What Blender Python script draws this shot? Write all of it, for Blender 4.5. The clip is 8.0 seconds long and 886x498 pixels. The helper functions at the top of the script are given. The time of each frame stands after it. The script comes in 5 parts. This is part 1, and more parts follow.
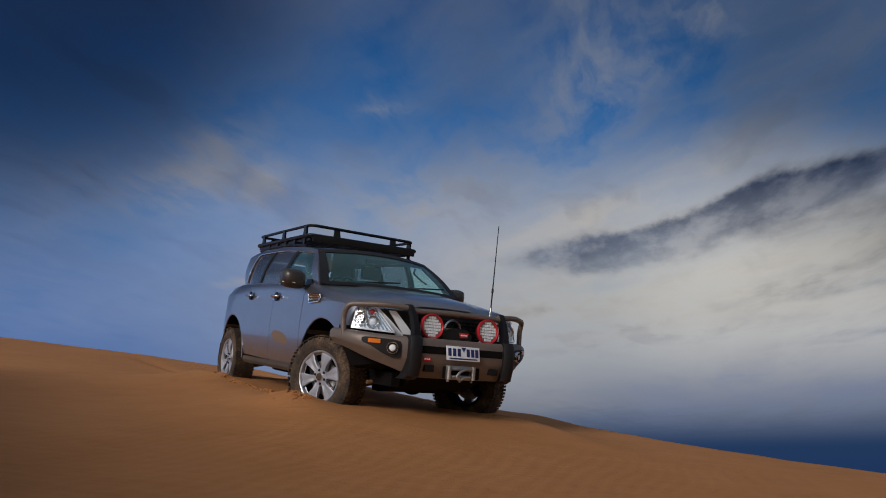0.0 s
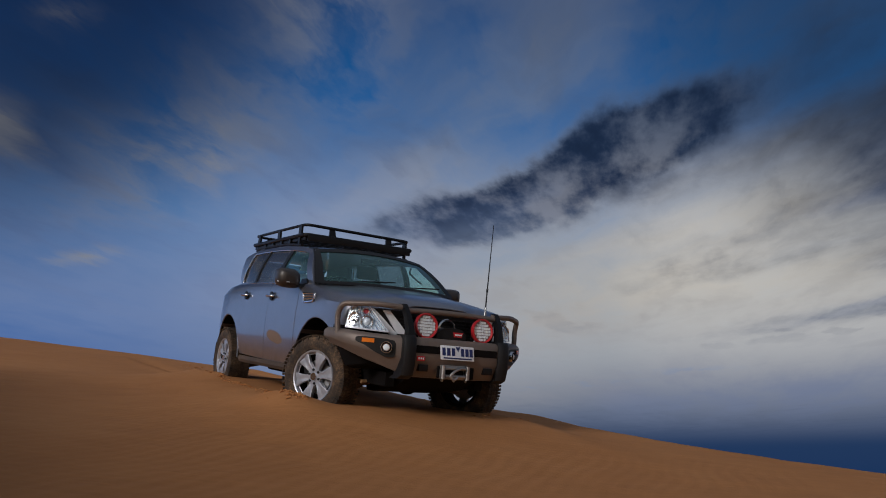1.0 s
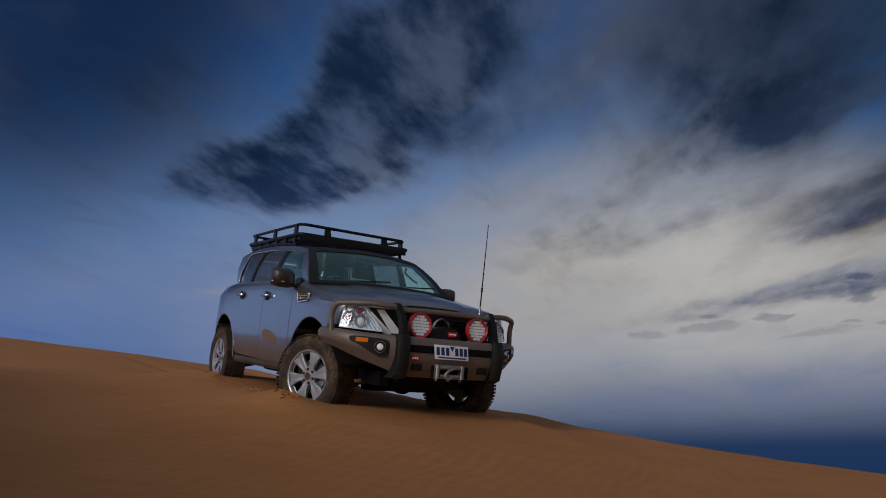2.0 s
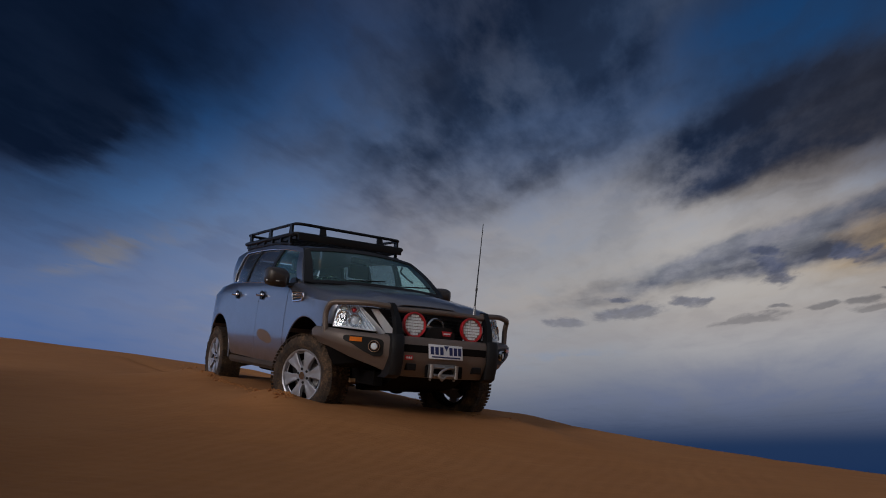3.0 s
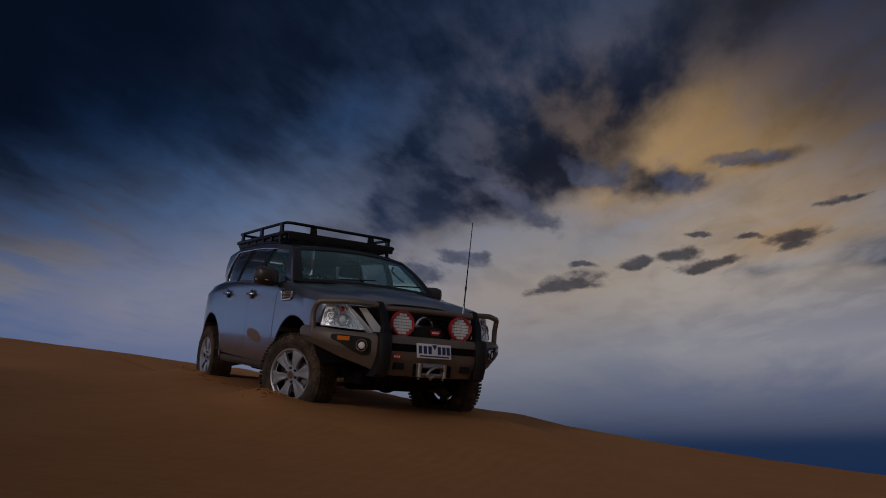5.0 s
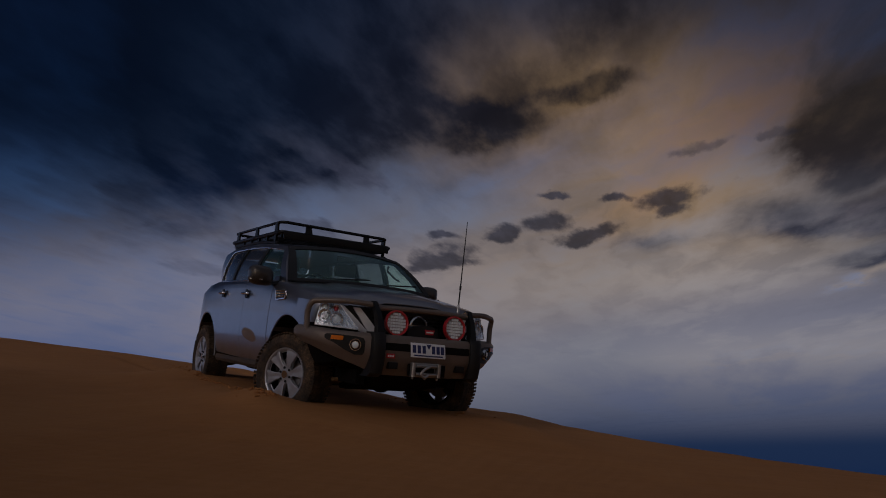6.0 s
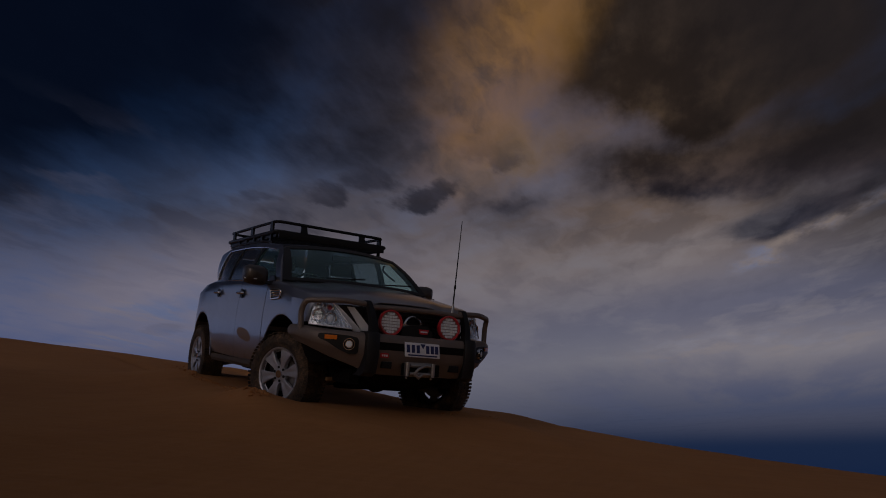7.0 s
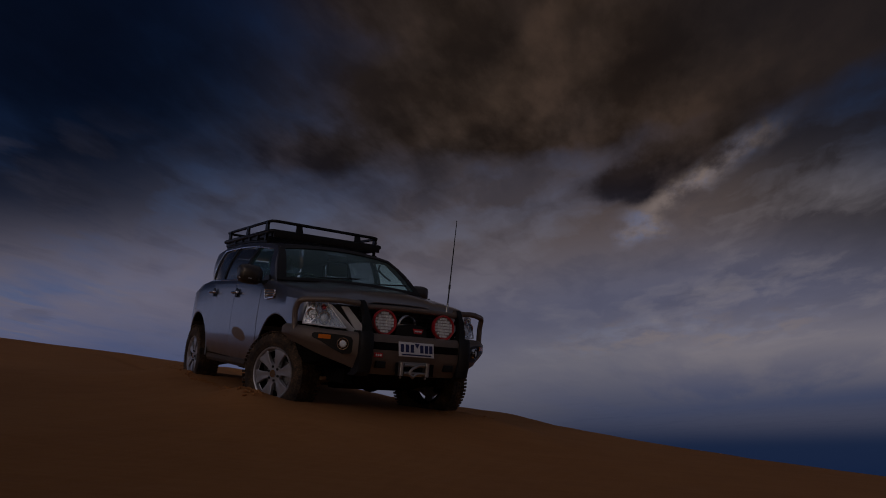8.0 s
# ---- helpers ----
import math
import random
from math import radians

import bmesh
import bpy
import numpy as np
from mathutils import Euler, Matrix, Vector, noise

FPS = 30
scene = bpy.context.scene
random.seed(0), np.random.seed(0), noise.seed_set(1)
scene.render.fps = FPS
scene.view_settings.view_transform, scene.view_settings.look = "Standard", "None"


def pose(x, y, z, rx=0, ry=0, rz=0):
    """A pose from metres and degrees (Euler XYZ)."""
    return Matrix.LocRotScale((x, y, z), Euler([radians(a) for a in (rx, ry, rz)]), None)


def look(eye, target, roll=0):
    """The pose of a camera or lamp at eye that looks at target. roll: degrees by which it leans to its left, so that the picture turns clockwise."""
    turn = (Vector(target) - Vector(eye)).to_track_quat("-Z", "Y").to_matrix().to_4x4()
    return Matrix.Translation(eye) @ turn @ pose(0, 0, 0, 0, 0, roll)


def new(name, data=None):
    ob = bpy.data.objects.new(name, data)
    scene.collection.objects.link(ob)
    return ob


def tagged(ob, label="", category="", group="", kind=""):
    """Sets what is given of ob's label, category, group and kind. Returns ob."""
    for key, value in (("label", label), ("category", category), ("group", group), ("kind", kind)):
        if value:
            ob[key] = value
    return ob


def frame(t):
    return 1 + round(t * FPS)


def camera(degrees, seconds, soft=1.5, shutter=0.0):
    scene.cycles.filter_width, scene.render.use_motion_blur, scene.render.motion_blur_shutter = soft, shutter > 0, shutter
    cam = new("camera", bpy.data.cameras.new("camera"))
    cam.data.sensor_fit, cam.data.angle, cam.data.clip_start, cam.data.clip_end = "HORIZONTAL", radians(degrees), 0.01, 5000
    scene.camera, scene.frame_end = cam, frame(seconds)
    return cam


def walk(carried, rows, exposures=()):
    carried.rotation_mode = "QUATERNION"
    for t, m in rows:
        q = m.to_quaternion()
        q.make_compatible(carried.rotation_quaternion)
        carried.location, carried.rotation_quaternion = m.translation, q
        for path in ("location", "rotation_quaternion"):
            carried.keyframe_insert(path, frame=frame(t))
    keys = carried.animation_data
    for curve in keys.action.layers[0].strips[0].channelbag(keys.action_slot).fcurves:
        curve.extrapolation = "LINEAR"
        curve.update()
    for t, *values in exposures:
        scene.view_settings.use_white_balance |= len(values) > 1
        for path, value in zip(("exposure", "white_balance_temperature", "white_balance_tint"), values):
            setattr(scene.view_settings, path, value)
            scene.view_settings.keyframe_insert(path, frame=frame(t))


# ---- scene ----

# ================= camera: a straight slide to the right, slowly =================
EYE_A, EYE_B = Vector((1.269, -9.233, -0.844)), Vector((1.702, -9.128, -0.863))
cam = camera(61.5, 8.0, soft=1.0)
walk(cam, [(t, pose(*EYE_A.lerp(EYE_B, t / 8), 107.0, 0, 0)) for t in (0, 2, 4, 6, 8)],
     exposures=[(0, -0.08, 5850, 9), (1.5, -0.18, 5750, 10), (3.0, -0.32, 5850, 13), (4.5, -0.55, 5950, 15),
                (6.0, -0.83, 6100, 20), (8.0, -1.23, 6250, 27)])

# ================= world and sun =================
SUN_AZ, SUN_EL = radians(-146), radians(20)
world = bpy.data.worlds.new("dusk_sky")
scene.world = world
world.use_nodes = True
wn = world.node_tree.nodes
sky = wn.new("ShaderNodeTexSky")
sky.sky_type, sky.sun_disc = "NISHITA", False
sky.sun_elevation, sky.sun_rotation = SUN_EL, SUN_AZ
wn["Background"].inputs[1].default_value = 0.06
world.node_tree.links.new(sky.outputs[0], wn["Background"].inputs[0])

sun_data = bpy.data.lights.new("sun", "SUN")
sun_data.energy, sun_data.angle, sun_data.color = 2.2, radians(20), (1.0, 0.88, 0.78)
sun = new("sun", sun_data)
sun_dir = Vector((math.sin(SUN_AZ) * math.cos(SUN_EL), math.cos(SUN_AZ) * math.cos(SUN_EL), math.sin(SUN_EL)))
sun.matrix_world = look(sun_dir * 60, (0, 0, 0))


# ================= material helpers =================
def material(name):
    m = bpy.data.materials.new(name)
    m.use_nodes = True
    nt = m.node_tree
    return m, nt, nt.nodes["Principled BSDF"]


def node(nt, kind, **values):
    n = nt.nodes.new(kind)
    for key, v in values.items():
        n.inputs[key.replace("_", " ")].default_value = v
    return n


def noise_fac(nt, scale, detail=4.0, coord="Object", stretch=(1, 1, 1), rough=0.55):
    tc = nt.nodes.new("ShaderNodeTexCoord")
    mp = nt.nodes.new("ShaderNodeMapping")
    mp.inputs["Scale"].default_value = stretch
    nt.links.new(tc.outputs[coord], mp.inputs[0])
    n = node(nt, "ShaderNodeTexNoise", Scale=scale, Detail=detail, Roughness=rough)
    nt.links.new(mp.outputs[0], n.inputs["Vector"])
    return n.outputs["Fac"]


def ramp(nt, fac, *stops):
    r = nt.nodes.new("ShaderNodeValToRGB")
    els = r.color_ramp.elements
    while len(els) < len(stops):
        els.new(0.5)
    for e, (p, c) in zip(els, stops):
        e.position = p
        e.color = (*c, 1) if len(c) == 3 else c
    nt.links.new(fac, r.inputs[0])
    return r.outputs[0]


def math_node(nt, op, a, b=None, c=None, clamp=False):
    n = nt.nodes.new("ShaderNodeMath")
    n.operation, n.use_clamp = op, clamp
    for i, v in enumerate((a, b, c)):
        if v is None:
            continue
        if isinstance(v, (int, float)):
            n.inputs[i].default_value = v
        else:
            nt.links.new(v, n.inputs[i])
    return n.outputs[0]


def mix_rgb(nt, fac, a, b, blend="MIX"):
    n = nt.nodes.new("ShaderNodeMix")
    n.data_type, n.blend_type = "RGBA", blend
    for i, v in ((0, fac), (6, a), (7, b)):
        if isinstance(v, (int, float)):
            n.inputs[i].default_value = v
        elif isinstance(v, tuple):
            n.inputs[i].default_value = (*v, 1)
        else:
            nt.links.new(v, n.inputs[i])
    return n.outputs[2]


def bump(nt, bsdf, height, strength, distance=0.01, after=None):
    b = node(nt, "ShaderNodeBump", Strength=strength, Distance=distance)
    nt.links.new(height, b.inputs["Height"])
    if after is not None:
        nt.links.new(after, b.inputs["Normal"])
    nt.links.new(b.outputs[0], bsdf.inputs["Normal"])
    return b.outputs[0]


def surface(name, color, rough, metal=0.0, grain=60.0, vary=0.25, relief=0.1, coat=0.0, spec=0.5):
    """A surface with large and fine variation of tone and gloss, and fine relief."""
    m, nt, b = material(name)
    big, fine = noise_fac(nt, grain / 12, 3), noise_fac(nt, grain, 6)
    both = math_node(nt, "MULTIPLY_ADD", big, 0.6, math_node(nt, "MULTIPLY", fine, 0.4))
    lo, hi = tuple(c * (1 - vary) for c in color), tuple(min(1, c * (1 + vary)) for c in color)
    nt.links.new(ramp(nt, both, (0.3, lo), (0.7, hi)), b.inputs["Base Color"])
    nt.links.new(math_node(nt, "MULTIPLY_ADD", both, 0.25, rough - 0.12), b.inputs["Roughness"])
    b.inputs["Metallic"].default_value = metal
    b.inputs["Coat Weight"].default_value = coat
    b.inputs["Coat Roughness"].default_value = 0.06
    b.inputs["Specular IOR Level"].default_value = spec
    if relief:
        bump(nt, b, fine, relief, 0.002)
    return m


# ================= sky: still haze dome and a drifting cloud deck =================
DECK = 100.0                       # height of the cloud deck over the camera
WIND = Vector((-0.68, -0.46, 0))   # drift a second, in deck heights
FILL_SKY = (0.19, 0.20, 0.225)


def sky_dir(az, el):
    a, e = radians(az), radians(el)
    return (math.sin(a) * math.cos(e), math.cos(a) * math.cos(e), math.sin(e))


def dot_with(nt, vec, direction):
    n = nt.nodes.new("ShaderNodeVectorMath")
    n.operation = "DOT_PRODUCT"
    nt.links.new(vec, n.inputs[0])
    n.inputs[1].default_value = direction
    return n.outputs["Value"]


def spot(nt, vec, az, el, wide):
    """1 towards az, el, falling softly to 0 at about wide degrees away."""
    d = dot_with(nt, vec, sky_dir(az, el))
    r = nt.nodes.new("ShaderNodeMapRange")
    r.interpolation_type = "SMOOTHERSTEP"
    r.inputs["From Min"].default_value = math.cos(radians(wide))
    r.inputs["From Max"].default_value = 1.0
    nt.links.new(d, r.inputs["Value"])
    return r.outputs[0]


def direction_from_eye(nt):
    """Direction of a place in the sky as seen from the dune."""
    g = nt.nodes.new("ShaderNodeNewGeometry")
    sub = nt.nodes.new("ShaderNodeVectorMath")
    sub.operation = "SUBTRACT"
    nt.links.new(g.outputs["Position"], sub.inputs[0])
    sub.inputs[1].default_value = EYE_A
    nrm = nt.nodes.new("ShaderNodeVectorMath")
    nrm.operation = "NORMALIZE"
    nt.links.new(sub.outputs[0], nrm.inputs[0])
    return nrm.outputs[0]


def see_through(nt, fac, color, strength=1.0):
    """Glowing haze of that colour, and clear where fac is 0."""
    out = nt.nodes["Material Output"]
    em, tr, mx = node(nt, "ShaderNodeEmission", Strength=strength), nt.nodes.new("ShaderNodeBsdfTransparent"), nt.nodes.new("ShaderNodeMixShader")
    nt.links.new(color, em.inputs[0])
    if isinstance(fac, (int, float)):
        mx.inputs[0].default_value = fac
    else:
        nt.links.new(fac, mx.inputs[0])
    nt.links.new(tr.outputs[0], mx.inputs[1])
    nt.links.new(em.outputs[0], mx.inputs[2])
    nt.links.new(mx.outputs[0], out.inputs[0])


def fill_sky(nt, d, col, light):
    """A pale glow added out of view, overhead and behind the camera, lighting the slope."""
    sep = nt.nodes.new("ShaderNodeSeparateXYZ")
    nt.links.new(d, sep.inputs[0])

    def step(v, a, b):
        r = nt.nodes.new("ShaderNodeMapRange")
        r.interpolation_type = "SMOOTHSTEP"
        r.inputs["From Min"].default_value, r.inputs["From Max"].default_value = a, b
        nt.links.new(v, r.inputs["Value"])
        return r.outputs[0]
    pale = math_node(nt, "MULTIPLY", step(sep.outputs[1], 0.58, -0.30), step(sep.outputs[2], -0.05, 0.30))
    # overhead part added to brighten bonnet, roof and windscreen
    pale = math_node(nt, "MAXIMUM", pale, step(sep.outputs[2], 0.60, 0.82))
    return mix_rgb(nt, pale, col, light), pale


def dome_material():
    m, nt, b = material("evening_haze")
    nt.nodes.remove(b)
    d = direction_from_eye(nt)
    sep = nt.nodes.new("ShaderNodeSeparateXYZ")
    nt.links.new(d, sep.inputs[0])
    up = math_node(nt, "MULTIPLY_ADD", sep.outputs[2], 0.8, 0.1, clamp=True)
    col = ramp(nt, up, (0.0, (0.03, 0.07, 0.2)), (0.21, (0.08, 0.15, 0.34)), (0.28, (0.12, 0.19, 0.36)),
               (0.36, (0.09, 0.20, 0.40)), (0.46, (0.016, 0.110, 0.30)), (0.56, (0.008, 0.055, 0.17)), (1.0, (0.01, 0.04, 0.12)))

    def step(v, a, b):
        r = nt.nodes.new("ShaderNodeMapRange")
        r.interpolation_type = "SMOOTHSTEP"
        r.inputs["From Min"].default_value, r.inputs["From Max"].default_value = a, b
        nt.links.new(v, r.inputs["Value"])
        return r.outputs[0]
    glow = math_node(nt, "MULTIPLY", step(sep.outputs[2], 0.45, 0.22), step(sep.outputs[0], -0.52, 0.22))
    col = mix_rgb(nt, glow, col, (0.40, 0.40, 0.39))
    # upper corners darkened in the colour, standing in for lens fall-off
    col = mix_rgb(nt, math_node(nt, "MULTIPLY", spot(nt, d, -38, 36, 28), 0.9), col, (0.006, 0.018, 0.06))
    col = mix_rgb(nt, math_node(nt, "MULTIPLY", spot(nt, d, 40, 31, 25), 0.6), col, (0.008, 0.045, 0.12))
    # bright blue patch added left of the view, for the car's side to reflect
    col = mix_rgb(nt, math_node(nt, "MULTIPLY", spot(nt, d, -80, 10, 46), 0.95), col, (0.42, 0.60, 0.95))
    col = mix_rgb(nt, math_node(nt, "MULTIPLY", spot(nt, d, 26, 11, 15), 0.55), col, (0.66, 0.60, 0.51))
    col, _ = fill_sky(nt, d, col, FILL_SKY)
    # blue bank of weather along the horizon
    bank = nt.nodes.new("ShaderNodeMapRange")
    bank.interpolation_type = "SMOOTHSTEP"
    bank.inputs["From Min"].default_value, bank.inputs["From Max"].default_value = 0.17, 0.030
    nt.links.new(sep.outputs[2], bank.inputs["Value"])
    col = mix_rgb(nt, math_node(nt, "MULTIPLY", bank.outputs[0], math_node(nt, "MULTIPLY_ADD", sep.outputs[0], 1.4, 0.75, clamp=True)), col, (0.008, 0.031, 0.095))
    see_through(nt, 0.97, col)
    return m


def make_dome():
    bm = bmesh.new()
    # a broad curved backdrop ahead of the camera; behind it the open sky is the world's own
    rows, cols, radius = 18, 48, 4300.0
    grid = [[bm.verts.new((radius * math.cos(e) * math.sin(a), radius * math.cos(e) * math.cos(a), radius * math.sin(e)))
             for a in (radians(-96 + 192 * c / cols) for c in range(cols + 1))] for e in (radians(-6 + 80 * r / rows) for r in range(rows + 1))]
    for r in range(rows):
        for c in range(cols):
            bm.faces.new((grid[r][c], grid[r + 1][c], grid[r + 1][c + 1], grid[r][c + 1]))
    me = bpy.data.meshes.new("backdrop_sky")
    bm.to_mesh(me)
    bm.free()
    me.materials.append(dome_material())
    for p in me.polygons:
        p.use_smooth = True
    ob = new("backdrop_sky", me)
    ob.location = EYE_A
    tagged(ob, "blue evening sky with pale glow low over the dunes", "sky", kind="structure")


# dark banks: middle (in deck heights), half length, half width, turn, weight
BANKS_EARLY = [
    (1.11, 2.88, 0.92, 0.18, 122, 0.90), (1.24, 2.37, 0.39, 0.21, 120, 0.24), (0.57, 3.29, 0.36, 0.18, 123, 0.55), (2.13, 2.55, 0.76, 0.28, -122, 0.42),
    (1.04, 3.15, 0.90, 0.35, 138, 0.60), (1.93, 3.46, 0.89, 0.29, 125, 0.30), (3.05, 3.44, 0.67, 0.25, 107, 0.85), (2.39, 2.91, 0.40, 0.14, 124, 0.45),
    (3.52, 4.37, 0.82, 0.14, 113, 0.85), (3.96, 3.89, 0.44, 0.22, 112, 0.58), (3.08, 3.75, 0.47, 0.18, 120, 0.22), (2.22, 3.93, 0.91, 0.42, 137, 0.32),
    (3.39, 3.24, 0.30, 0.21, 113, 0.60), (3.94, 3.59, 0.30, 0.17, 133, 0.50), (3.38, 3.78, 0.34, 0.16, 104, 0.32),
]
BANKS_LATE = [
    (5.72, 4.88, 0.40, 0.32, 60, 0.50), (3.70, 4.82, 0.45, 0.25, 119, 0.60), (4.16, 4.71, 0.19, 0.14, -154, 0.62), (4.47, 4.53, 0.13, 0.08, 162, 0.50),
    (5.40, 4.90, 0.34, 0.17, 63, 0.60), (3.23, 5.15, 1.00, 0.39, 125, 0.55), (5.38, 4.70, 0.43, 0.29, 84, 0.65), (6.26, 5.42, 0.33, 0.25, 81, 0.70),
    (5.67, 5.57, 0.43, 0.28, 11, 0.45), (6.15, 6.06, 0.30, 0.19, 115, 0.50), (6.24, 5.25, 0.34, 0.20, 164, 0.80), (5.71, 5.58, 0.42, 0.33, 12, 0.50),
    (5.00, 5.89, 0.28, 0.19, -10, 0.45), (6.16, 6.02, 0.28, 0.16, 111, 0.40),
]
# small ragged puffs: middle, half length, half width, turn
PUFFS_EARLY = [
    (3.92, 4.67, 0.17, 0.09, -134), (4.23, 4.75, 0.19, 0.09, 57), (3.77, 5.10, 0.32, 0.10, -117), (3.48, 5.70, 0.20, 0.10, -125),
    (3.18, 6.05, 0.27, 0.19, 79), (3.08, 5.65, 0.11, 0.09, 133), (3.61, 4.87, 0.18, 0.08, 61), (4.39, 4.53, 0.15, 0.06, 168),
    (3.96, 6.33, 0.14, 0.11, 102), (4.96, 5.47, 0.12, 0.08, 80), (3.52, 4.68, 0.17, 0.07, -127),
]
PUFFS_LATE = [
    (4.92, 5.35, 0.16, 0.11, 109), (4.72, 5.34, 0.08, 0.06, 28), (4.50, 5.63, 0.18, 0.10, 89), (4.69, 5.80, 0.17, 0.12, 135),
    (4.33, 5.76, 0.12, 0.10, 72), (4.06, 6.19, 0.27, 0.17, 120), (4.07, 5.82, 0.09, 0.08, 91), (4.49, 5.29, 0.07, 0.05, 7),
    (5.11, 4.80, 0.07, 0.06, 48), (4.90, 4.88, 0.08, 0.05, 135), (3.54, 5.70, 0.11, 0.07, 119), (2.86, 6.30, 0.20, 0.15, -118),
    (3.27, 5.97, 0.26, 0.18, 101), (4.09, 6.22, 0.18, 0.09, -6), (2.79, 8.41, 0.33, 0.13, 125),
]
# pale fleece: middle, half length, half width, turn
FLEECE = [
    (0.41, 1.80, 0.63, 0.22, 100), (0.56, 1.50, 0.14, 0.05, -153), (0.48, 1.66, 0.24, 0.11, 98), (0.39, 2.30, 0.06, 0.06, 140),
    (-0.19, 2.73, 0.85, 0.26, 129), (-0.92, 2.50, 0.61, 0.18, 131), (-0.25, 2.78, 0.54, 0.17, 113), (-0.64, 2.50, 0.26, 0.10, 118),
    (-0.18, 1.94, 0.10, 0.08, -37), (-0.18, 2.76, 0.45, 0.12, 110), (-1.03, 3.93, 0.31, 0.11, 157), (-0.10, 2.81, 0.38, 0.09, 106),
    (0.44, 4.73, 0.78, 0.16, 142), (1.03, 5.39, 0.82, 0.20, 139), (1.28, 5.84, 1.31, 0.26, 134),
]
# thin places where the light comes through
RIFTS = [
    (6.32, 6.18, 0.49, 0.09, 104), (6.84, 9.28, 0.94, 0.53, 114), (6.28, 6.71, 0.27, 0.09, 95), (6.29, 6.62, 0.25, 0.11, 71),
    (7.67, 9.12, 0.79, 0.37, 91), (2.17, 9.05, 0.82, 0.31, 143), (3.10, 7.82, 0.56, 0.31, -17),
]


def ellipse(nt, vec, x, y, half, wide, turn):
    """Distance from the middle of an ellipse on the deck, 1 at its rim."""
    e = nt.nodes.new("ShaderNodeMapping")
    e.vector_type = "TEXTURE"
    e.inputs["Location"].default_value, e.inputs["Rotation"].default_value, e.inputs["Scale"].default_value = (x, y, 0), (0, 0, radians(turn)), (half, wide, 1)
    nt.links.new(vec, e.inputs[0])
    ln = nt.nodes.new("ShaderNodeVectorMath")
    ln.operation = "LENGTH"
    nt.links.new(e.outputs[0], ln.inputs[0])
    return ln.outputs["Value"]


def deck_place(nt):
    """Place on a cloud sheet, in deck heights."""
    tc = nt.nodes.new("ShaderNodeTexCoord")
    unit = nt.nodes.new("ShaderNodeVectorMath")
    unit.operation = "SCALE"
    unit.inputs["Scale"].default_value = 1 / DECK
    nt.links.new(tc.outputs["Object"], unit.inputs[0])
    return unit.outputs[0]


def cloud_nodes(nt):
    """Short forms for the nodes of a cloud material."""
    def step(v, a, b):
        r = nt.nodes.new("ShaderNodeMapRange")
        r.interpolation_type = "SMOOTHSTEP"
        r.inputs["From Min"].default_value, r.inputs["From Max"].default_value = a, b
        nt.links.new(v, r.inputs["Value"])
        return r.outputs[0]

    def times(*vals):
        out = vals[0]
        for v in vals[1:]:
            out = math_node(nt, "MULTIPLY", out, v)
        return out

    def stretched(vec, turn, scale):
        mp = nt.nodes.new("ShaderNodeMapping")
        mp.vector_type = "TEXTURE"
        mp.inputs["Rotation"].default_value, mp.inputs["Scale"].default_value = (0, 0, radians(turn)), scale
        nt.links.new(vec, mp.inputs[0])
        return mp.outputs[0]

    def noise_at(vec, scale, detail, rough):
        n = node(nt, "ShaderNodeTexNoise", Scale=scale, Detail=detail, Roughness=rough)
        nt.links.new(vec, n.inputs["Vector"])
        return n
    return step, times, stretched, noise_at


def curled(nt, s, tall, noise_at, scale, wide, deep):
    """The deck's plan, curled a little so that no edge is smooth."""
    curl = noise_at(tall, scale, 6.0, 0.58)
    off = nt.nodes.new("ShaderNodeVectorMath")
    off.operation = "MULTIPLY_ADD"
    nt.links.new(curl.outputs["Color"], off.inputs[0])
    off.inputs[1].default_value, off.inputs[2].default_value = (wide, deep, 0), (-wide / 2, -deep / 2, 0)
    add = nt.nodes.new("ShaderNodeVectorMath")
    nt.links.new(s, add.inputs[0])
    nt.links.new(off.outputs[0], add.inputs[1])
    return add.outputs[0]


def scud_material():
    """Small ragged puffs below the deck."""
    m, nt, b = material("low_scud")
    nt.nodes.remove(b)
    step, times, stretched, noise_at = cloud_nodes(nt)
    s = deck_place(nt)
    tall = stretched(s, -14, (1, 2.4, 1))
    sc = curled(nt, s, tall, noise_at, 5.0, 0.20, 0.46)
    puffs = None
    for row in PUFFS_EARLY + PUFFS_LATE:
        small = step(ellipse(nt, sc, *row), 1.7, 0.0)
        puffs = small if puffs is None else math_node(nt, "MAXIMUM", puffs, small)
    billow, shred = noise_at(tall, 5.5, 6.0, 0.58).outputs["Fac"], noise_at(tall, 12.0, 6.0, 0.6).outputs["Fac"]
    ragged = math_node(nt, "MULTIPLY_ADD", math_node(nt, "SUBTRACT", billow, 0.5), 1.2, math_node(nt, "MULTIPLY_ADD", math_node(nt, "SUBTRACT", shred, 0.5), 0.8, puffs))
    along = dot_with(nt, s, (0.083, 0.056, 0))
    col = mix_rgb(nt, step(along, 0.58, 0.72), (0.080, 0.090, 0.130), (0.026, 0.027, 0.036))
    col = mix_rgb(nt, step(shred, 0.62, 0.36), col, mix_rgb(nt, 1.0, col, (1.6, 1.55, 1.5), "MULTIPLY"))
    d = direction_from_eye(nt)
    sep = nt.nodes.new("ShaderNodeSeparateXYZ")
    nt.links.new(d, sep.inputs[0])
    # they dissolve as they rise, and over the dark side of the sky
    see_through(nt, times(step(ragged, 0.28, 0.85), 0.85, step(sep.outputs[2], 0.13, 0.25), step(sep.outputs[2], 0.45, 0.35),
                          math_node(nt, "MULTIPLY_ADD", step(sep.outputs[0], -0.34, -0.05), 0.6, 0.4)), col)
    return m


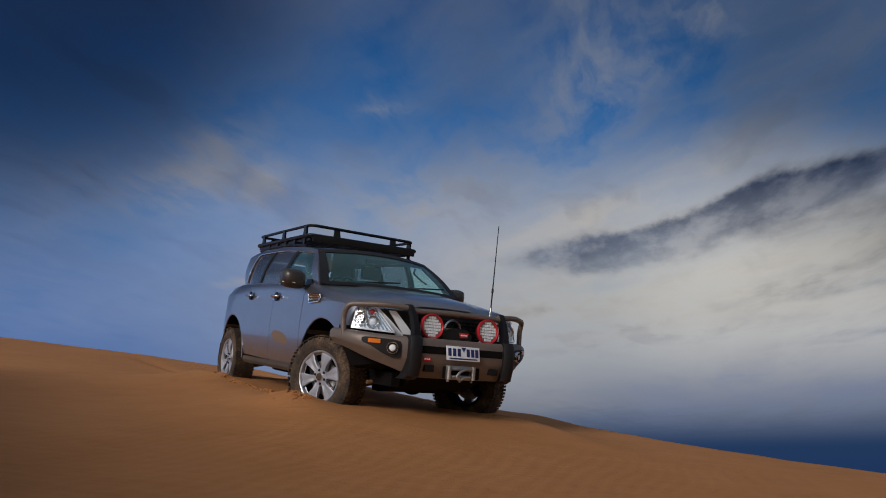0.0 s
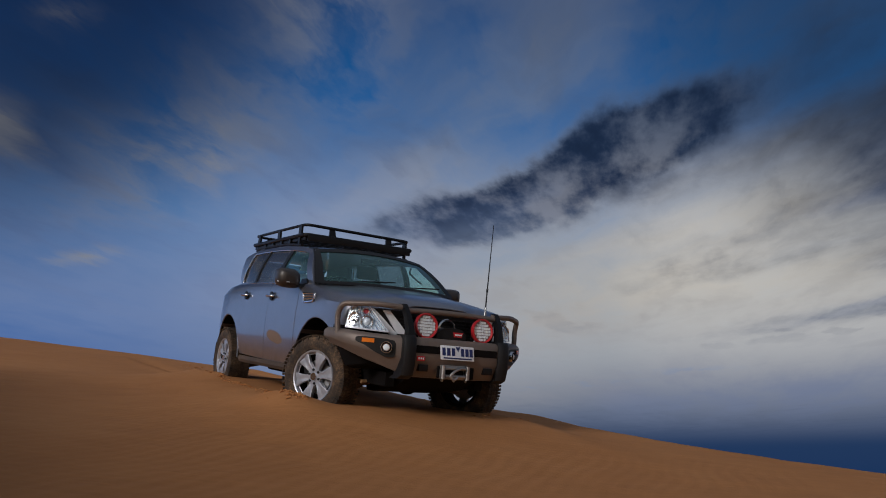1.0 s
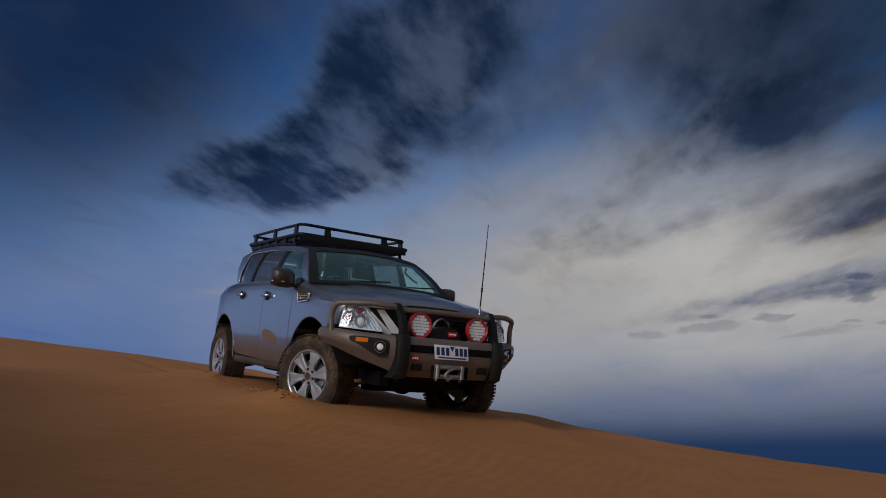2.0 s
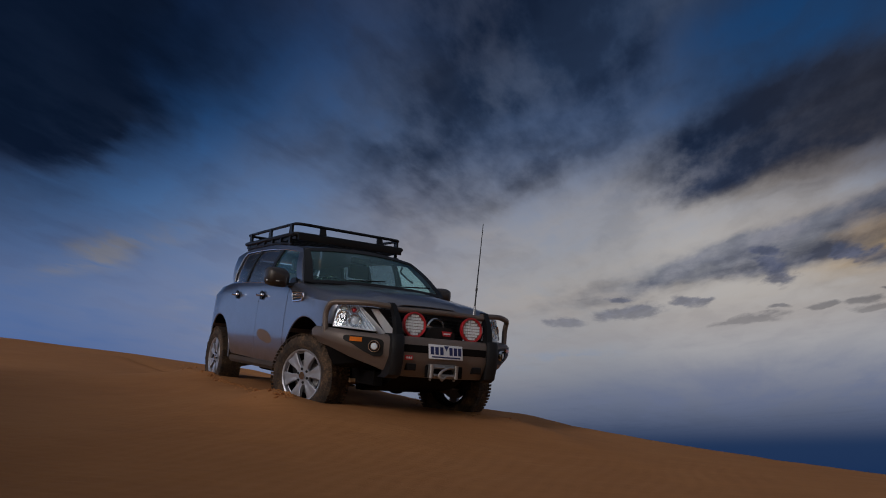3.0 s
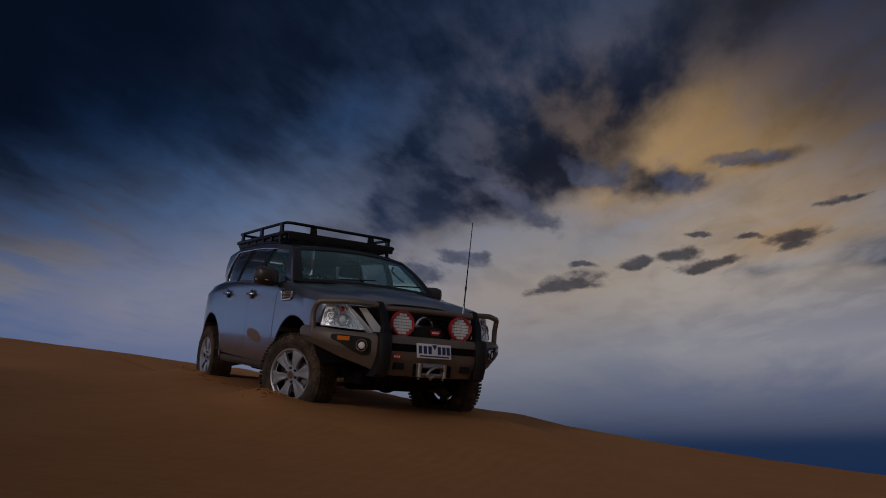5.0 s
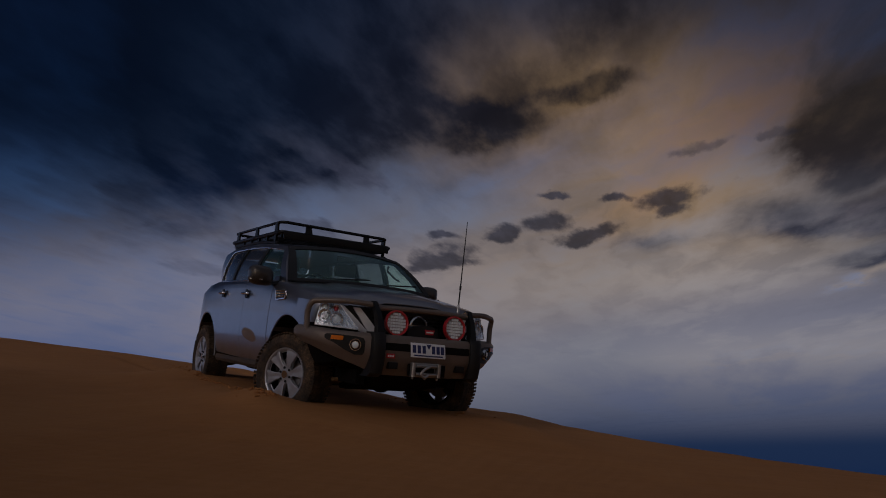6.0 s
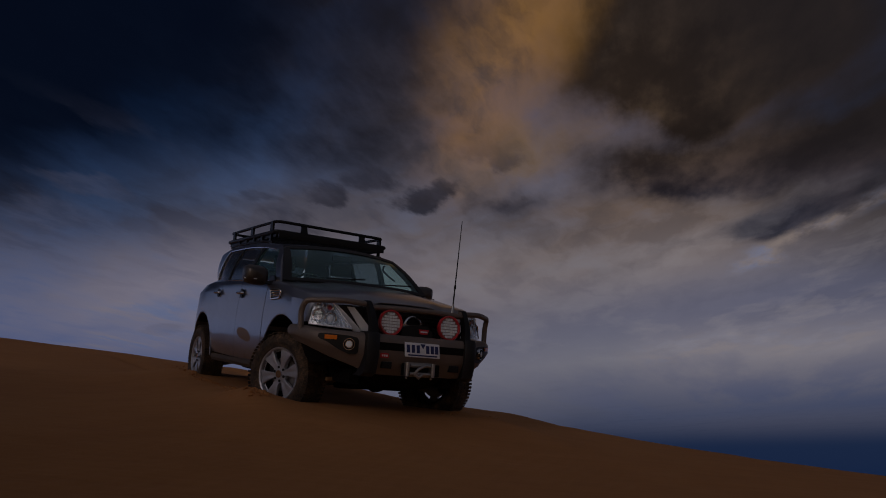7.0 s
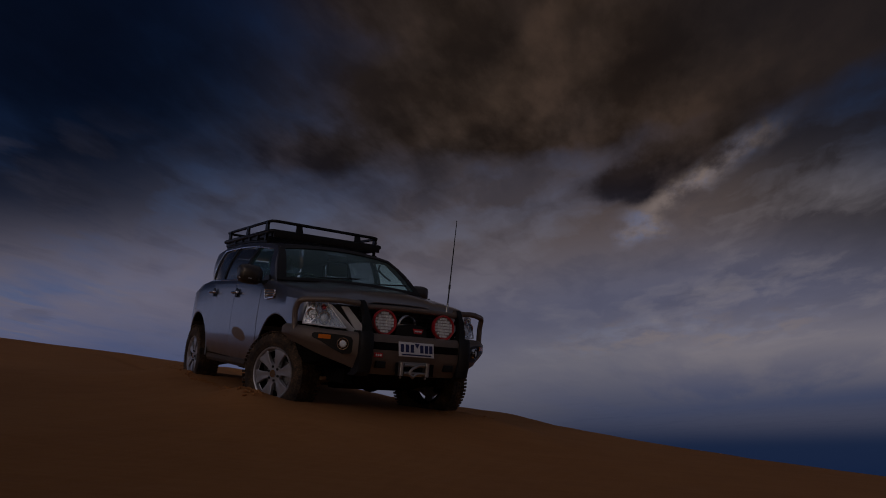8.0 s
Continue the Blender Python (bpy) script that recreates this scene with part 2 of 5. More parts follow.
def cloud_material():
    m, nt, b = material("cloud_deck")
    nt.nodes.remove(b)
    s = deck_place(nt)
    step, times, stretched, noise_at = cloud_nodes(nt)
    # clouds stand taller than they are wide on the deck: stretch their grain away from the dune
    tall = stretched(s, -14, (1, 2.4, 1))
    sc = curled(nt, s, tall, noise_at, 2.6, 0.30, 0.66)
    # long soft streaks along the wind shear, and billows of three sizes
    streak = noise_at(stretched(sc, 118, (3.4, 1, 1)), 1.9, 4.0, 0.5).outputs["Fac"]
    wisp = noise_at(stretched(sc, 122, (2.6, 1, 1)), 1.3, 5.0, 0.52).outputs["Fac"]
    billow = noise_at(tall, 4.6, 8.0, 0.58).outputs["Fac"]
    puff = noise_at(stretched(sc, -14, (1, 2.4, 1)), 3.4, 7.0, 0.56).outputs["Fac"]
    d = direction_from_eye(nt)
    sep = nt.nodes.new("ShaderNodeSeparateXYZ")
    nt.links.new(d, sep.inputs[0])
    dx, dz = sep.outputs[0], sep.outputs[2]

    dens = math_node(nt, "MULTIPLY_ADD", streak, 0.85, times(billow, 0.42))
    for x, y, half, wide, turn, weight in BANKS_EARLY + BANKS_LATE:
        dens = math_node(nt, "MULTIPLY_ADD", step(ellipse(nt, sc, x, y, half, wide, turn), 1.6, 0.0), weight, dens)
    fleece = None
    for row in FLEECE:
        f = step(ellipse(nt, sc, *row), 1.5, 0.0)
        fleece = f if fleece is None else math_node(nt, "MAXIMUM", fleece, f)
    fleece = times(fleece, step(puff, 0.34, 0.62))
    rift = None
    for row in RIFTS:
        f = step(ellipse(nt, sc, *row), 1.5, 0.1)
        rift = f if rift is None else math_node(nt, "MAXIMUM", rift, f)
    rift = times(rift, step(billow, 0.36, 0.60))
    # the weather thickens upwind
    along = dot_with(nt, s, (0.083, 0.056, 0))
    cover = ramp(nt, along, (0.0, (0.0,) * 3), (0.26, (0.0,) * 3), (0.34, (0.03,) * 3), (0.5, (0.03,) * 3), (0.66, (0.05,) * 3), (0.8, (0.12,) * 3), (1.0, (0.14,) * 3))
    high = times(step(dz, 0.30, 0.50), step(along, 0.25, 0.33), 0.18)
    shelf = times(step(math_node(nt, "MULTIPLY_ADD", dx, -0.55, dz), 0.25, 0.44), step(dz, 0.31, 0.42))
    high = math_node(nt, "MULTIPLY_ADD", times(shelf, step(along, 0.28, 0.42)), 0.28, high)
    thick = step(math_node(nt, "ADD", math_node(nt, "ADD", dens, cover), high), 0.72, 1.42)
    veil = ramp(nt, along, (0.0, (0.36,) * 3), (0.24, (0.40,) * 3), (0.32, (0.48,) * 3), (0.46, (0.66,) * 3), (0.62, (0.74,) * 3), (0.74, (0.86,) * 3), (1.0, (1.0,) * 3))
    veil = math_node(nt, "MULTIPLY_ADD", math_node(nt, "SUBTRACT", wisp, 0.5), math_node(nt, "MULTIPLY_ADD", step(dz, 0.14, 0.34), 1.8, 0.8),
                     math_node(nt, "MULTIPLY_ADD", math_node(nt, "SUBTRACT", puff, 0.5), 1.2, veil), clamp=True)
    veil = math_node(nt, "MULTIPLY_ADD", fleece, 0.5, veil, clamp=True)

    shade_left = ramp(nt, along, (0.0, (1.0,) * 3), (0.22, (1.0,) * 3), (0.34, (0.5,) * 3), (0.45, (0.27,) * 3), (1.0, (0.25,) * 3))
    shade_right = ramp(nt, along, (0.0, (1.0,) * 3), (0.30, (1.0,) * 3), (0.45, (0.9,) * 3), (0.62, (0.75,) * 3), (0.72, (0.50, 0.43, 0.37)), (0.82, (0.42, 0.34, 0.27)), (1.0, (0.36, 0.29, 0.23)))
    # the added fill light weakens upwind, so the slope darkens over time
    dim = ramp(nt, along, (0.0, (1.0,) * 3), (0.25, (0.8,) * 3), (0.66, (0.6,) * 3), (1.0, (0.5,) * 3))
    right = step(dot_with(nt, d, (0.95, 0, 0.1)), -0.35, 0.30)
    shade = mix_rgb(nt, right, shade_left, shade_right)
    # warm light caught by the gap between two banks
    rim = times(step(ellipse(nt, sc, 4.35, 4.5, 1.7, 0.85, 50), 1.3, 0.1), step(dz, 0.16, 0.30), step(dz, 0.60, 0.44), step(dx, -0.15, 0.18))
    shade = mix_rgb(nt, times(step(dz, 0.34, 0.22), math_node(nt, "MULTIPLY_ADD", step(along, 0.62, 0.88), 0.15, 0.7)), shade,
                    mix_rgb(nt, step(along, 0.70, 1.0), (0.90, 0.88, 0.85), (0.58, 0.64, 0.78)))
    pale = mix_rgb(nt, right, (0.14, 0.18, 0.275), (0.24, 0.255, 0.285))
    pale = mix_rgb(nt, times(step(dz, 0.46, 0.26), 0.85), pale, mix_rgb(nt, right, ramp(nt, along, (0.30, (0.25, 0.315, 0.49)), (0.50, (0.58, 0.56, 0.62)), (0.70, (0.56, 0.54, 0.61)), (0.86, (0.28, 0.285, 0.36))),
                   mix_rgb(nt, step(along, 0.72, 1.0), (0.70, 0.58, 0.42), (0.34, 0.355, 0.42))))
    pale = mix_rgb(nt, times(spot(nt, d, 26, 11, 17), step(along, 0.98, 0.70), 0.6), pale, (0.74, 0.65, 0.52))
    # vignette put into the pale colour: darker towards the top and both corners
    pale = mix_rgb(nt, times(step(dz, 0.36, 0.56), math_node(nt, "MULTIPLY_ADD", step(along, 0.20, 0.34), 0.5, 0.3)), pale, mix_rgb(nt, right, (0.010, 0.020, 0.055), (0.055, 0.050, 0.055)))
    pale = mix_rgb(nt, times(spot(nt, d, -38, 36, 24), 0.8), pale, (0.012, 0.022, 0.055))
    pale = mix_rgb(nt, times(spot(nt, d, 40, 31, 25), math_node(nt, "MULTIPLY_ADD", step(along, 0.14, 0.27), 0.55, 0.4)), pale, (0.030, 0.034, 0.042))
    pale = mix_rgb(nt, 1.0, pale, shade, "MULTIPLY")
    pale = mix_rgb(nt, times(rim, 0.88), pale, (0.60, 0.36, 0.11))
    pale = mix_rgb(nt, times(fleece, 0.75), pale, (0.40, 0.36, 0.31))
    mottle = times(step(puff, 0.44, 0.66), math_node(nt, "MULTIPLY_ADD", step(dz, 0.16, 0.34), 0.40, 0.15))
    pale = mix_rgb(nt, mottle, pale, mix_rgb(nt, 1.0, pale, (0.46, 0.52, 0.66), "MULTIPLY"))
    full = mix_rgb(nt, mix_rgb(nt, step(along, 0.55, 0.75), right, step(dx, -0.48, 0.0)), (0.012, 0.028, 0.066), mix_rgb(nt, step(along, 0.50, 0.68), (0.020, 0.036, 0.074), (0.060, 0.046, 0.034)))
    full = mix_rgb(nt, step(dz, 0.42, 0.24), full, mix_rgb(nt, right, (0.030, 0.055, 0.14), (0.055, 0.070, 0.120)))
    full = mix_rgb(nt, 0.5, full, mix_rgb(nt, 1.0, full, shade, "MULTIPLY"))
    full = mix_rgb(nt, times(step(wisp, 0.42, 0.62), 0.7), full, mix_rgb(nt, 1.0, full, (0.55, 0.55, 0.58), "MULTIPLY"))
    full = mix_rgb(nt, times(step(streak, 0.58, 0.36), 0.5), full, mix_rgb(nt, 1.0, full, (2.6, 2.4, 2.1), "MULTIPLY"))
    full = mix_rgb(nt, times(step(billow, 0.46, 0.62), 0.58), full, mix_rgb(nt, 1.0, full, (0.38, 0.38, 0.42), "MULTIPLY"))
    full = mix_rgb(nt, times(step(billow, 0.50, 0.34), 0.7), full, mix_rgb(nt, 1.0, full, (1.9, 1.8, 1.7), "MULTIPLY"))
    # lit crumbs inside the dark banks
    full = mix_rgb(nt, times(step(billow, 0.58, 0.36), math_node(nt, "MULTIPLY_ADD", step(along, 0.32, 0.45), -0.15, 0.36)), full, pale)
    col = mix_rgb(nt, thick, pale, full)
    gold = times(step(ellipse(nt, sc, 4.88, 4.98, 0.75, 0.16, 99), 1.7, 0.0), step(puff, 0.66, 0.40), step(dx, -0.20, 0.10), 0.95)
    col = mix_rgb(nt, gold, col, (0.50, 0.26, 0.06))
    col = mix_rgb(nt, times(rift, 0.8), col, mix_rgb(nt, step(puff, 0.42, 0.60), (0.26, 0.34, 0.50), (0.47, 0.39, 0.30)))
    # both upper corners darkened once more, again in place of a vignette
    col = mix_rgb(nt, times(spot(nt, d, -38, 33, 27), math_node(nt, "MULTIPLY_ADD", step(along, 0.12, 0.32), 0.40, 0.55)), col, (0.003, 0.007, 0.018))
    col = mix_rgb(nt, times(spot(nt, d, 43, 34, 25), step(along, 0.30, 0.50), 0.75), col, (0.030, 0.027, 0.027))
    # a low bank of rain far off, darker upwind
    low = times(step(dz, 0.26, 0.06), step(dz, 0.034, 0.105), step(dx, -0.10, 0.30))
    storm = step(along, 0.95, 2.5)
    col = mix_rgb(nt, low, col, ramp(nt, storm, (0.0, (0.17, 0.195, 0.28)), (0.45, (0.030, 0.082, 0.205)), (1.0, (0.008, 0.031, 0.095))))
    col, back = fill_sky(nt, d, col, mix_rgb(nt, 1.0, FILL_SKY, dim, "MULTIPLY"))
    # thins out towards the horizon
    far = noise_at(stretched(s, -22, (1, 5, 1)), 1.1, 6.0, 0.58).outputs["Fac"]
    veil = math_node(nt, "MAXIMUM", times(veil, 0.9, step(dz, 0.085, 0.22)), times(low, math_node(nt, "MAXIMUM", times(step(storm, 0.0, 0.5), 0.92), math_node(nt, "MULTIPLY_ADD", step(far, 0.40, 0.60), 0.30, 0.58))))
    thick = times(thick, step(dz, 0.23, 0.37))
    both = math_node(nt, "SUBTRACT", 1.0, times(math_node(nt, "SUBTRACT", 1.0, veil), math_node(nt, "SUBTRACT", 1.0, thick)))
    # unseen cover added behind camera: thin at first, dims the sun as it drifts
    sun_cover = ramp(nt, math_node(nt, "ADD", along, 0.3), (0.0, (0.05,) * 3), (0.15, (0.34,) * 3), (0.30, (0.66,) * 3), (0.45, (0.80,) * 3), (0.68, (0.91,) * 3), (1.0, (0.94,) * 3))
    fac = math_node(nt, "ADD", times(both, math_node(nt, "SUBTRACT", 1.0, back)), times(sun_cover, back))
    see_through(nt, fac, col)
    return m


def make_deck(name, mat, label):
    bm = bmesh.new()
    x0, x1, y0, y1 = -10 * DECK, 34 * DECK, -8 * DECK, 34 * DECK
    bm.faces.new([bm.verts.new(p) for p in ((x0, y0, 0), (x0, y1, 0), (x1, y1, 0), (x1, y0, 0))])
    me = bpy.data.meshes.new(name)
    bm.to_mesh(me)
    bm.free()
    me.materials.append(mat)
    return tagged(new(name, me), label, "cloud", kind="stuff")


make_dome()
DECK_OB = make_deck("cloud_deck", cloud_material(), "drifting deck of dark grey evening clouds with warm rims")
SCUD_OB = make_deck("low_clouds", scud_material(), "small ragged dark puffs of cloud drifting below the deck")

# ================= the dune =================
# the car's own axes on the slope: forward, left, up
CAR = Matrix(((0.5276, 0.8455, 0.0830, 0), (-0.8290, 0.5337, -0.1670, 0), (-0.1855, 0.0193, 0.9825, 0), (0, 0, 0, 1)))


def smooth(a, b, v):
    k = np.clip((v - a) / (b - a), 0, 1)
    return k * k * (3 - 2 * k)


def crest(x):
    """How far to the car's left the dune's brow lies, along the car's length."""
    return np.interp(x, [-40, -22, -17, -13, -8.7, -6.2, -5, -1.2, -0.4, 0.3, 1.2, 2.9, 4.0, 4.7, 8, 14],
                     [-14, -5.8, -3.05, -1.05, 0.7, 1.35, 1.35, 1.9, 2.5, 2.9, 2.75, 2.95, 3.3, 3.75, 5.6, 8.2])


def wave(x, y, seed, size):
    """Cheap smooth unevenness."""
    rng = np.random.default_rng(seed)
    out = np.zeros_like(x)
    for _ in range(9):
        a, k, ph = rng.uniform(0, 6.283), rng.uniform(0.5, 1.6) / size, rng.uniform(0, 6.283)
        out += np.sin(6.283 * k * (x * math.cos(a) + y * math.sin(a)) + ph)
    return out / 9


def dune_height(x, y):
    """Height over the car's plane, at a place in the car's axes."""
    beyond = np.maximum(0, y - crest(x) + 0.7)
    h = -np.minimum(0.09 * beyond ** 2, 0.55 * beyond)
    near_car = np.exp(-(np.maximum(0, np.abs(x) - 2.0) / 1.2) ** 2 - (np.maximum(0, np.abs(y) - 1.0) / np.where(y > 0, 0.45, 0.9)) ** 2)
    h += (0.13 + 0.04 * smooth(0.2, -0.8, y)) * near_car
    rut = smooth(-1.5, -2.2, x) * smooth(-10, -7, x)
    h += rut * (0.028 * np.exp(-((np.abs(y) - 1.10) / 0.09) ** 2) - 0.05 * np.exp(-((np.abs(y) - 0.86) / 0.13) ** 2))
    h += 0.10 * np.exp(-((x - 1.65) / 0.5) ** 2 - ((y + 1.25) / 0.26) ** 2) + 0.04 * np.exp(-((x + 1.5) / 0.4) ** 2 - ((y + 1.05) / 0.2) ** 2)
    # sand heaped behind the rear wheel
    h += 0.07 * np.exp(-((x + 2.7) / 0.32) ** 2 - ((y + 0.75) / 0.3) ** 2)
    # unseen ridge added behind the camera, towards the sun, to shade the near sand
    wx, wy = 0.5276 * x + 0.8455 * y, -0.8290 * x + 0.5337 * y
    h += 1.55 * np.exp(-((0.82 * wx + 0.57 * wy + 6.5) / 1.15) ** 2) * smooth(0.5, -3.0, wy)
    h += 0.02 * wave(x, y, 3, 3.0) + 0.006 * wave(x, y, 4, 0.7)
    return h


def sand_material():
    m, nt, b = material("dune_sand")
    big, mid, fine = noise_fac(nt, 0.35, 4), noise_fac(nt, 3.0, 6), noise_fac(nt, 260.0, 3)
    lines = noise_fac(nt, 5.0, 5, stretch=(0.5, 4.0, 1.0))
    tone = math_node(nt, "MULTIPLY_ADD", big, 0.35, math_node(nt, "MULTIPLY_ADD", mid, 0.2, math_node(nt, "MULTIPLY_ADD", fine, 0.2, math_node(nt, "MULTIPLY", lines, 0.25))))
    nt.links.new(ramp(nt, tone, (0.3, (0.36, 0.150, 0.046)), (0.5, (0.46, 0.20, 0.066)), (0.7, (0.54, 0.26, 0.095))), b.inputs["Base Color"])
    b.inputs["Roughness"].default_value = 0.9
    b.inputs["Specular IOR Level"].default_value = 0.2
    first = bump(nt, b, lines, 0.30, 0.02, bump(nt, b, mid, 0.40, 0.02))
    bump(nt, b, fine, 0.35, 0.003, first)
    return m


SAND = sand_material()


def make_ground():
    def axis(mid, n, fine, far):
        k = np.linspace(-1, 1, n)
        q = 12.0
        v = np.sinh(q * k) / np.sinh(q) * far
        lin = k * fine * n / 2
        return mid + lin + v
    xs, ys = axis(1.0, 640, 0.032, 4400), axis(-2.5, 640, 0.032, 4400)
    X, Y = np.meshgrid(xs, ys)
    slope = -(0.083 * X - 0.167 * Y) / 0.9825
    cx = 0.5276 * X - 0.8290 * Y - 0.1855 * slope
    cy = 0.8455 * X + 0.5337 * Y + 0.0193 * slope
    h = dune_height(cx, cy)
    # ripples across the wind in the open sand
    open_sand = smooth(1.6, 3.2, np.hypot(cx - 0.2, cy * 1.3)) * (1 - smooth(8, 16, np.hypot(X - 1, Y + 3)))
    open_sand = open_sand * (1 - smooth(-1.6, -0.5, cy - crest(cx)))
    warp = 0.25 * wave(X, Y, 8, 1.4)
    ph = (X * 0.94 - Y * 0.34 + 0.6 * warp) / 0.125
    h += open_sand * 0.0022 * np.cos(6.283 * ph + 0.6 * np.sin(6.283 * ph)) * smooth(-0.6, 0.1, wave(X, Y, 9, 2.4) - 0.45 + 0.75 * smooth(-1.8, -4.2, Y))
    Z = slope + h / 0.9825
    r = np.hypot(X, Y)
    far = smooth(28, 140, r)
    Z = Z * (1 - far) + (-26 + 1.5 * wave(X, Y, 12, 160.0)) * far
    n = len(xs)
    verts = np.stack([X, Y, Z], -1).reshape(-1, 3)
    i = np.arange(n * n).reshape(n, n)
    quads = np.stack([i[:-1, :-1], i[:-1, 1:], i[1:, 1:], i[1:, :-1]], -1).reshape(-1, 4)
    me = bpy.data.meshes.new("ground")
    me.from_pydata(verts.tolist(), [], quads.tolist())
    me.materials.append(SAND)
    for p in me.polygons:
        p.use_smooth = True
    tagged(new("ground", me), "smooth wind-rippled orange-brown sand dune", "sand", kind="structure")


make_ground()

# ================= materials of the car =================
def paint_material():
    """Grey-bronze metallic paint, low dirt and painted sand reflection, brown patch on the door."""
    m, nt, b = material("bronze_grey_paint")
    tc = nt.nodes.new("ShaderNodeTexCoord")
    sep = nt.nodes.new("ShaderNodeSeparateXYZ")
    nt.links.new(tc.outputs["Object"], sep.inputs[0])
    flake = noise_fac(nt, 900.0, 1)
    grime = noise_fac(nt, 7.0, 6)
    base = ramp(nt, flake, (0.35, (0.185, 0.183, 0.208)), (0.65, (0.235, 0.232, 0.262)))
    # brown rising from the sills: some dirt, mostly the sand's reflection painted in
    low = nt.nodes.new("ShaderNodeMapRange")
    low.inputs["From Min"].default_value, low.inputs["From Max"].default_value = 0.70, 0.42
    nt.links.new(sep.outputs[2], low.inputs["Value"])
    wash = math_node(nt, "MULTIPLY", low.outputs[0], math_node(nt, "MULTIPLY_ADD", grime, 2.2, -0.55, clamp=True), clamp=True)
    # brown elliptical patch with a ragged edge on the door
    e = nt.nodes.new("ShaderNodeMapping")
    e.vector_type = "TEXTURE"
    e.inputs["Location"].default_value, e.inputs["Scale"].default_value = (0.36, 0, 0.755), (0.26, 10, 0.065)
    e.inputs["Rotation"].default_value = (0, radians(8), 0)
    nt.links.new(tc.outputs["Object"], e.inputs[0])
    ln = nt.nodes.new("ShaderNodeVectorMath")
    ln.operation = "LENGTH"
    nt.links.new(e.outputs[0], ln.inputs[0])
    door_patch = nt.nodes.new("ShaderNodeMapRange")
    door_patch.inputs["From Min"].default_value, door_patch.inputs["From Max"].default_value = 1.08, 0.92
    nt.links.new(math_node(nt, "MULTIPLY_ADD", grime, 0.5, math_node(nt, "ADD", ln.outputs["Value"], -0.25)), door_patch.inputs["Value"])
    mud = math_node(nt, "MAXIMUM", math_node(nt, "MULTIPLY", door_patch.outputs[0], 0.9), math_node(nt, "MULTIPLY", wash, 0.45))
    nt.links.new(mix_rgb(nt, mud, base, (0.20, 0.115, 0.055)), b.inputs["Base Color"])
    nt.links.new(math_node(nt, "MULTIPLY_ADD", mud, -0.72, 0.75), b.inputs["Metallic"])
    nt.links.new(math_node(nt, "MULTIPLY_ADD", mud, 0.45, math_node(nt, "MULTIPLY_ADD", grime, 0.14, 0.24)), b.inputs["Roughness"])
    nt.links.new(math_node(nt, "MULTIPLY_ADD", mud, -0.8, 0.8), b.inputs["Coat Weight"])
    b.inputs["Coat Roughness"].default_value = 0.08
    return m


def rubber_material():
    m, nt, b = material("dusty_tyre_rubber")
    n = noise_fac(nt, 9.0, 6)
    f = noise_fac(nt, 70.0, 4)
    d = math_node(nt, "MULTIPLY_ADD", f, 0.4, math_node(nt, "MULTIPLY", n, 0.6))
    nt.links.new(ramp(nt, d, (0.36, (0.018, 0.015, 0.013)), (0.52, (0.070, 0.046, 0.028)), (0.68, (0.22, 0.135, 0.07))), b.inputs["Base Color"])
    b.inputs["Roughness"].default_value = 0.88
    bump(nt, b, f, 0.4, 0.004)
    return m


def glass_material(name, tint, gloss=0.10, sheen=(1, 1, 1), film=0.0, wash=(0.5, 0.5, 0.5)):
    m, nt, b = material(name)
    nt.nodes.remove(b)
    tr, gl, mx = nt.nodes.new("ShaderNodeBsdfTransparent"), nt.nodes.new("ShaderNodeBsdfGlossy"), nt.nodes.new("ShaderNodeMixShader")
    tr.inputs[0].default_value = (*tint, 1)
    gl.inputs["Roughness"].default_value = 0.02
    gl.inputs["Color"].default_value = (*sheen, 1)
    edge = node(nt, "ShaderNodeLayerWeight", Blend=0.5)
    k = math_node(nt, "MULTIPLY_ADD", math_node(nt, "POWER", edge.outputs["Facing"], 5.0), 0.9, gloss, clamp=True)
    nt.links.new(k, mx.inputs[0])
    nt.links.new(tr.outputs[0], mx.inputs[1])
    nt.links.new(gl.outputs[0], mx.inputs[2])
    last = mx.outputs[0]
    if film:
        # a thin painted haze, standing in for sky reflected on the glass
        df, both = nt.nodes.new("ShaderNodeBsdfDiffuse"), nt.nodes.new("ShaderNodeMixShader")
        df.inputs[0].default_value = (*wash, 1)
        nt.links.new(math_node(nt, "MULTIPLY", math_node(nt, "MULTIPLY_ADD", noise_fac(nt, 3.0, 5), 0.8, 0.6), film), both.inputs[0])
        nt.links.new(last, both.inputs[1])
        nt.links.new(df.outputs[0], both.inputs[2])
        last = both.outputs[0]
    nt.links.new(last, nt.nodes["Material Output"].inputs[0])
    return m


PAINT = paint_material()
RUBBER = rubber_material()
BLACK = surface("black_powder_coat", (0.007, 0.007, 0.008), 0.45, grain=120, relief=0.15, spec=0.3)
TRIM = surface("black_trim_plastic", (0.012, 0.012, 0.013), 0.5, grain=90, relief=0.1, spec=0.3)
# near black; also stands in for shade below the bar and inside the rims
LINER = surface("dark_wheel_well", (0.008, 0.007, 0.007), 0.95, grain=40, relief=0.2, spec=0.1)
CHROME = surface("chrome", (0.72, 0.73, 0.75), 0.2, 1.0, grain=50, vary=0.06, relief=0.0)
ALLOY = surface("silver_alloy", (0.46, 0.47, 0.51), 0.44, 0.55, grain=30, vary=0.12, relief=0.05, coat=0.25)
BAR = surface("bronze_bar_paint", (0.180, 0.143, 0.120), 0.46, 0.30, grain=80, vary=0.12, relief=0.08, coat=0.0)
MIRROR = surface("dark_bronze_gloss", (0.040, 0.032, 0.028), 0.42, 0.2, grain=80, vary=0.1, relief=0.03, coat=0.3)
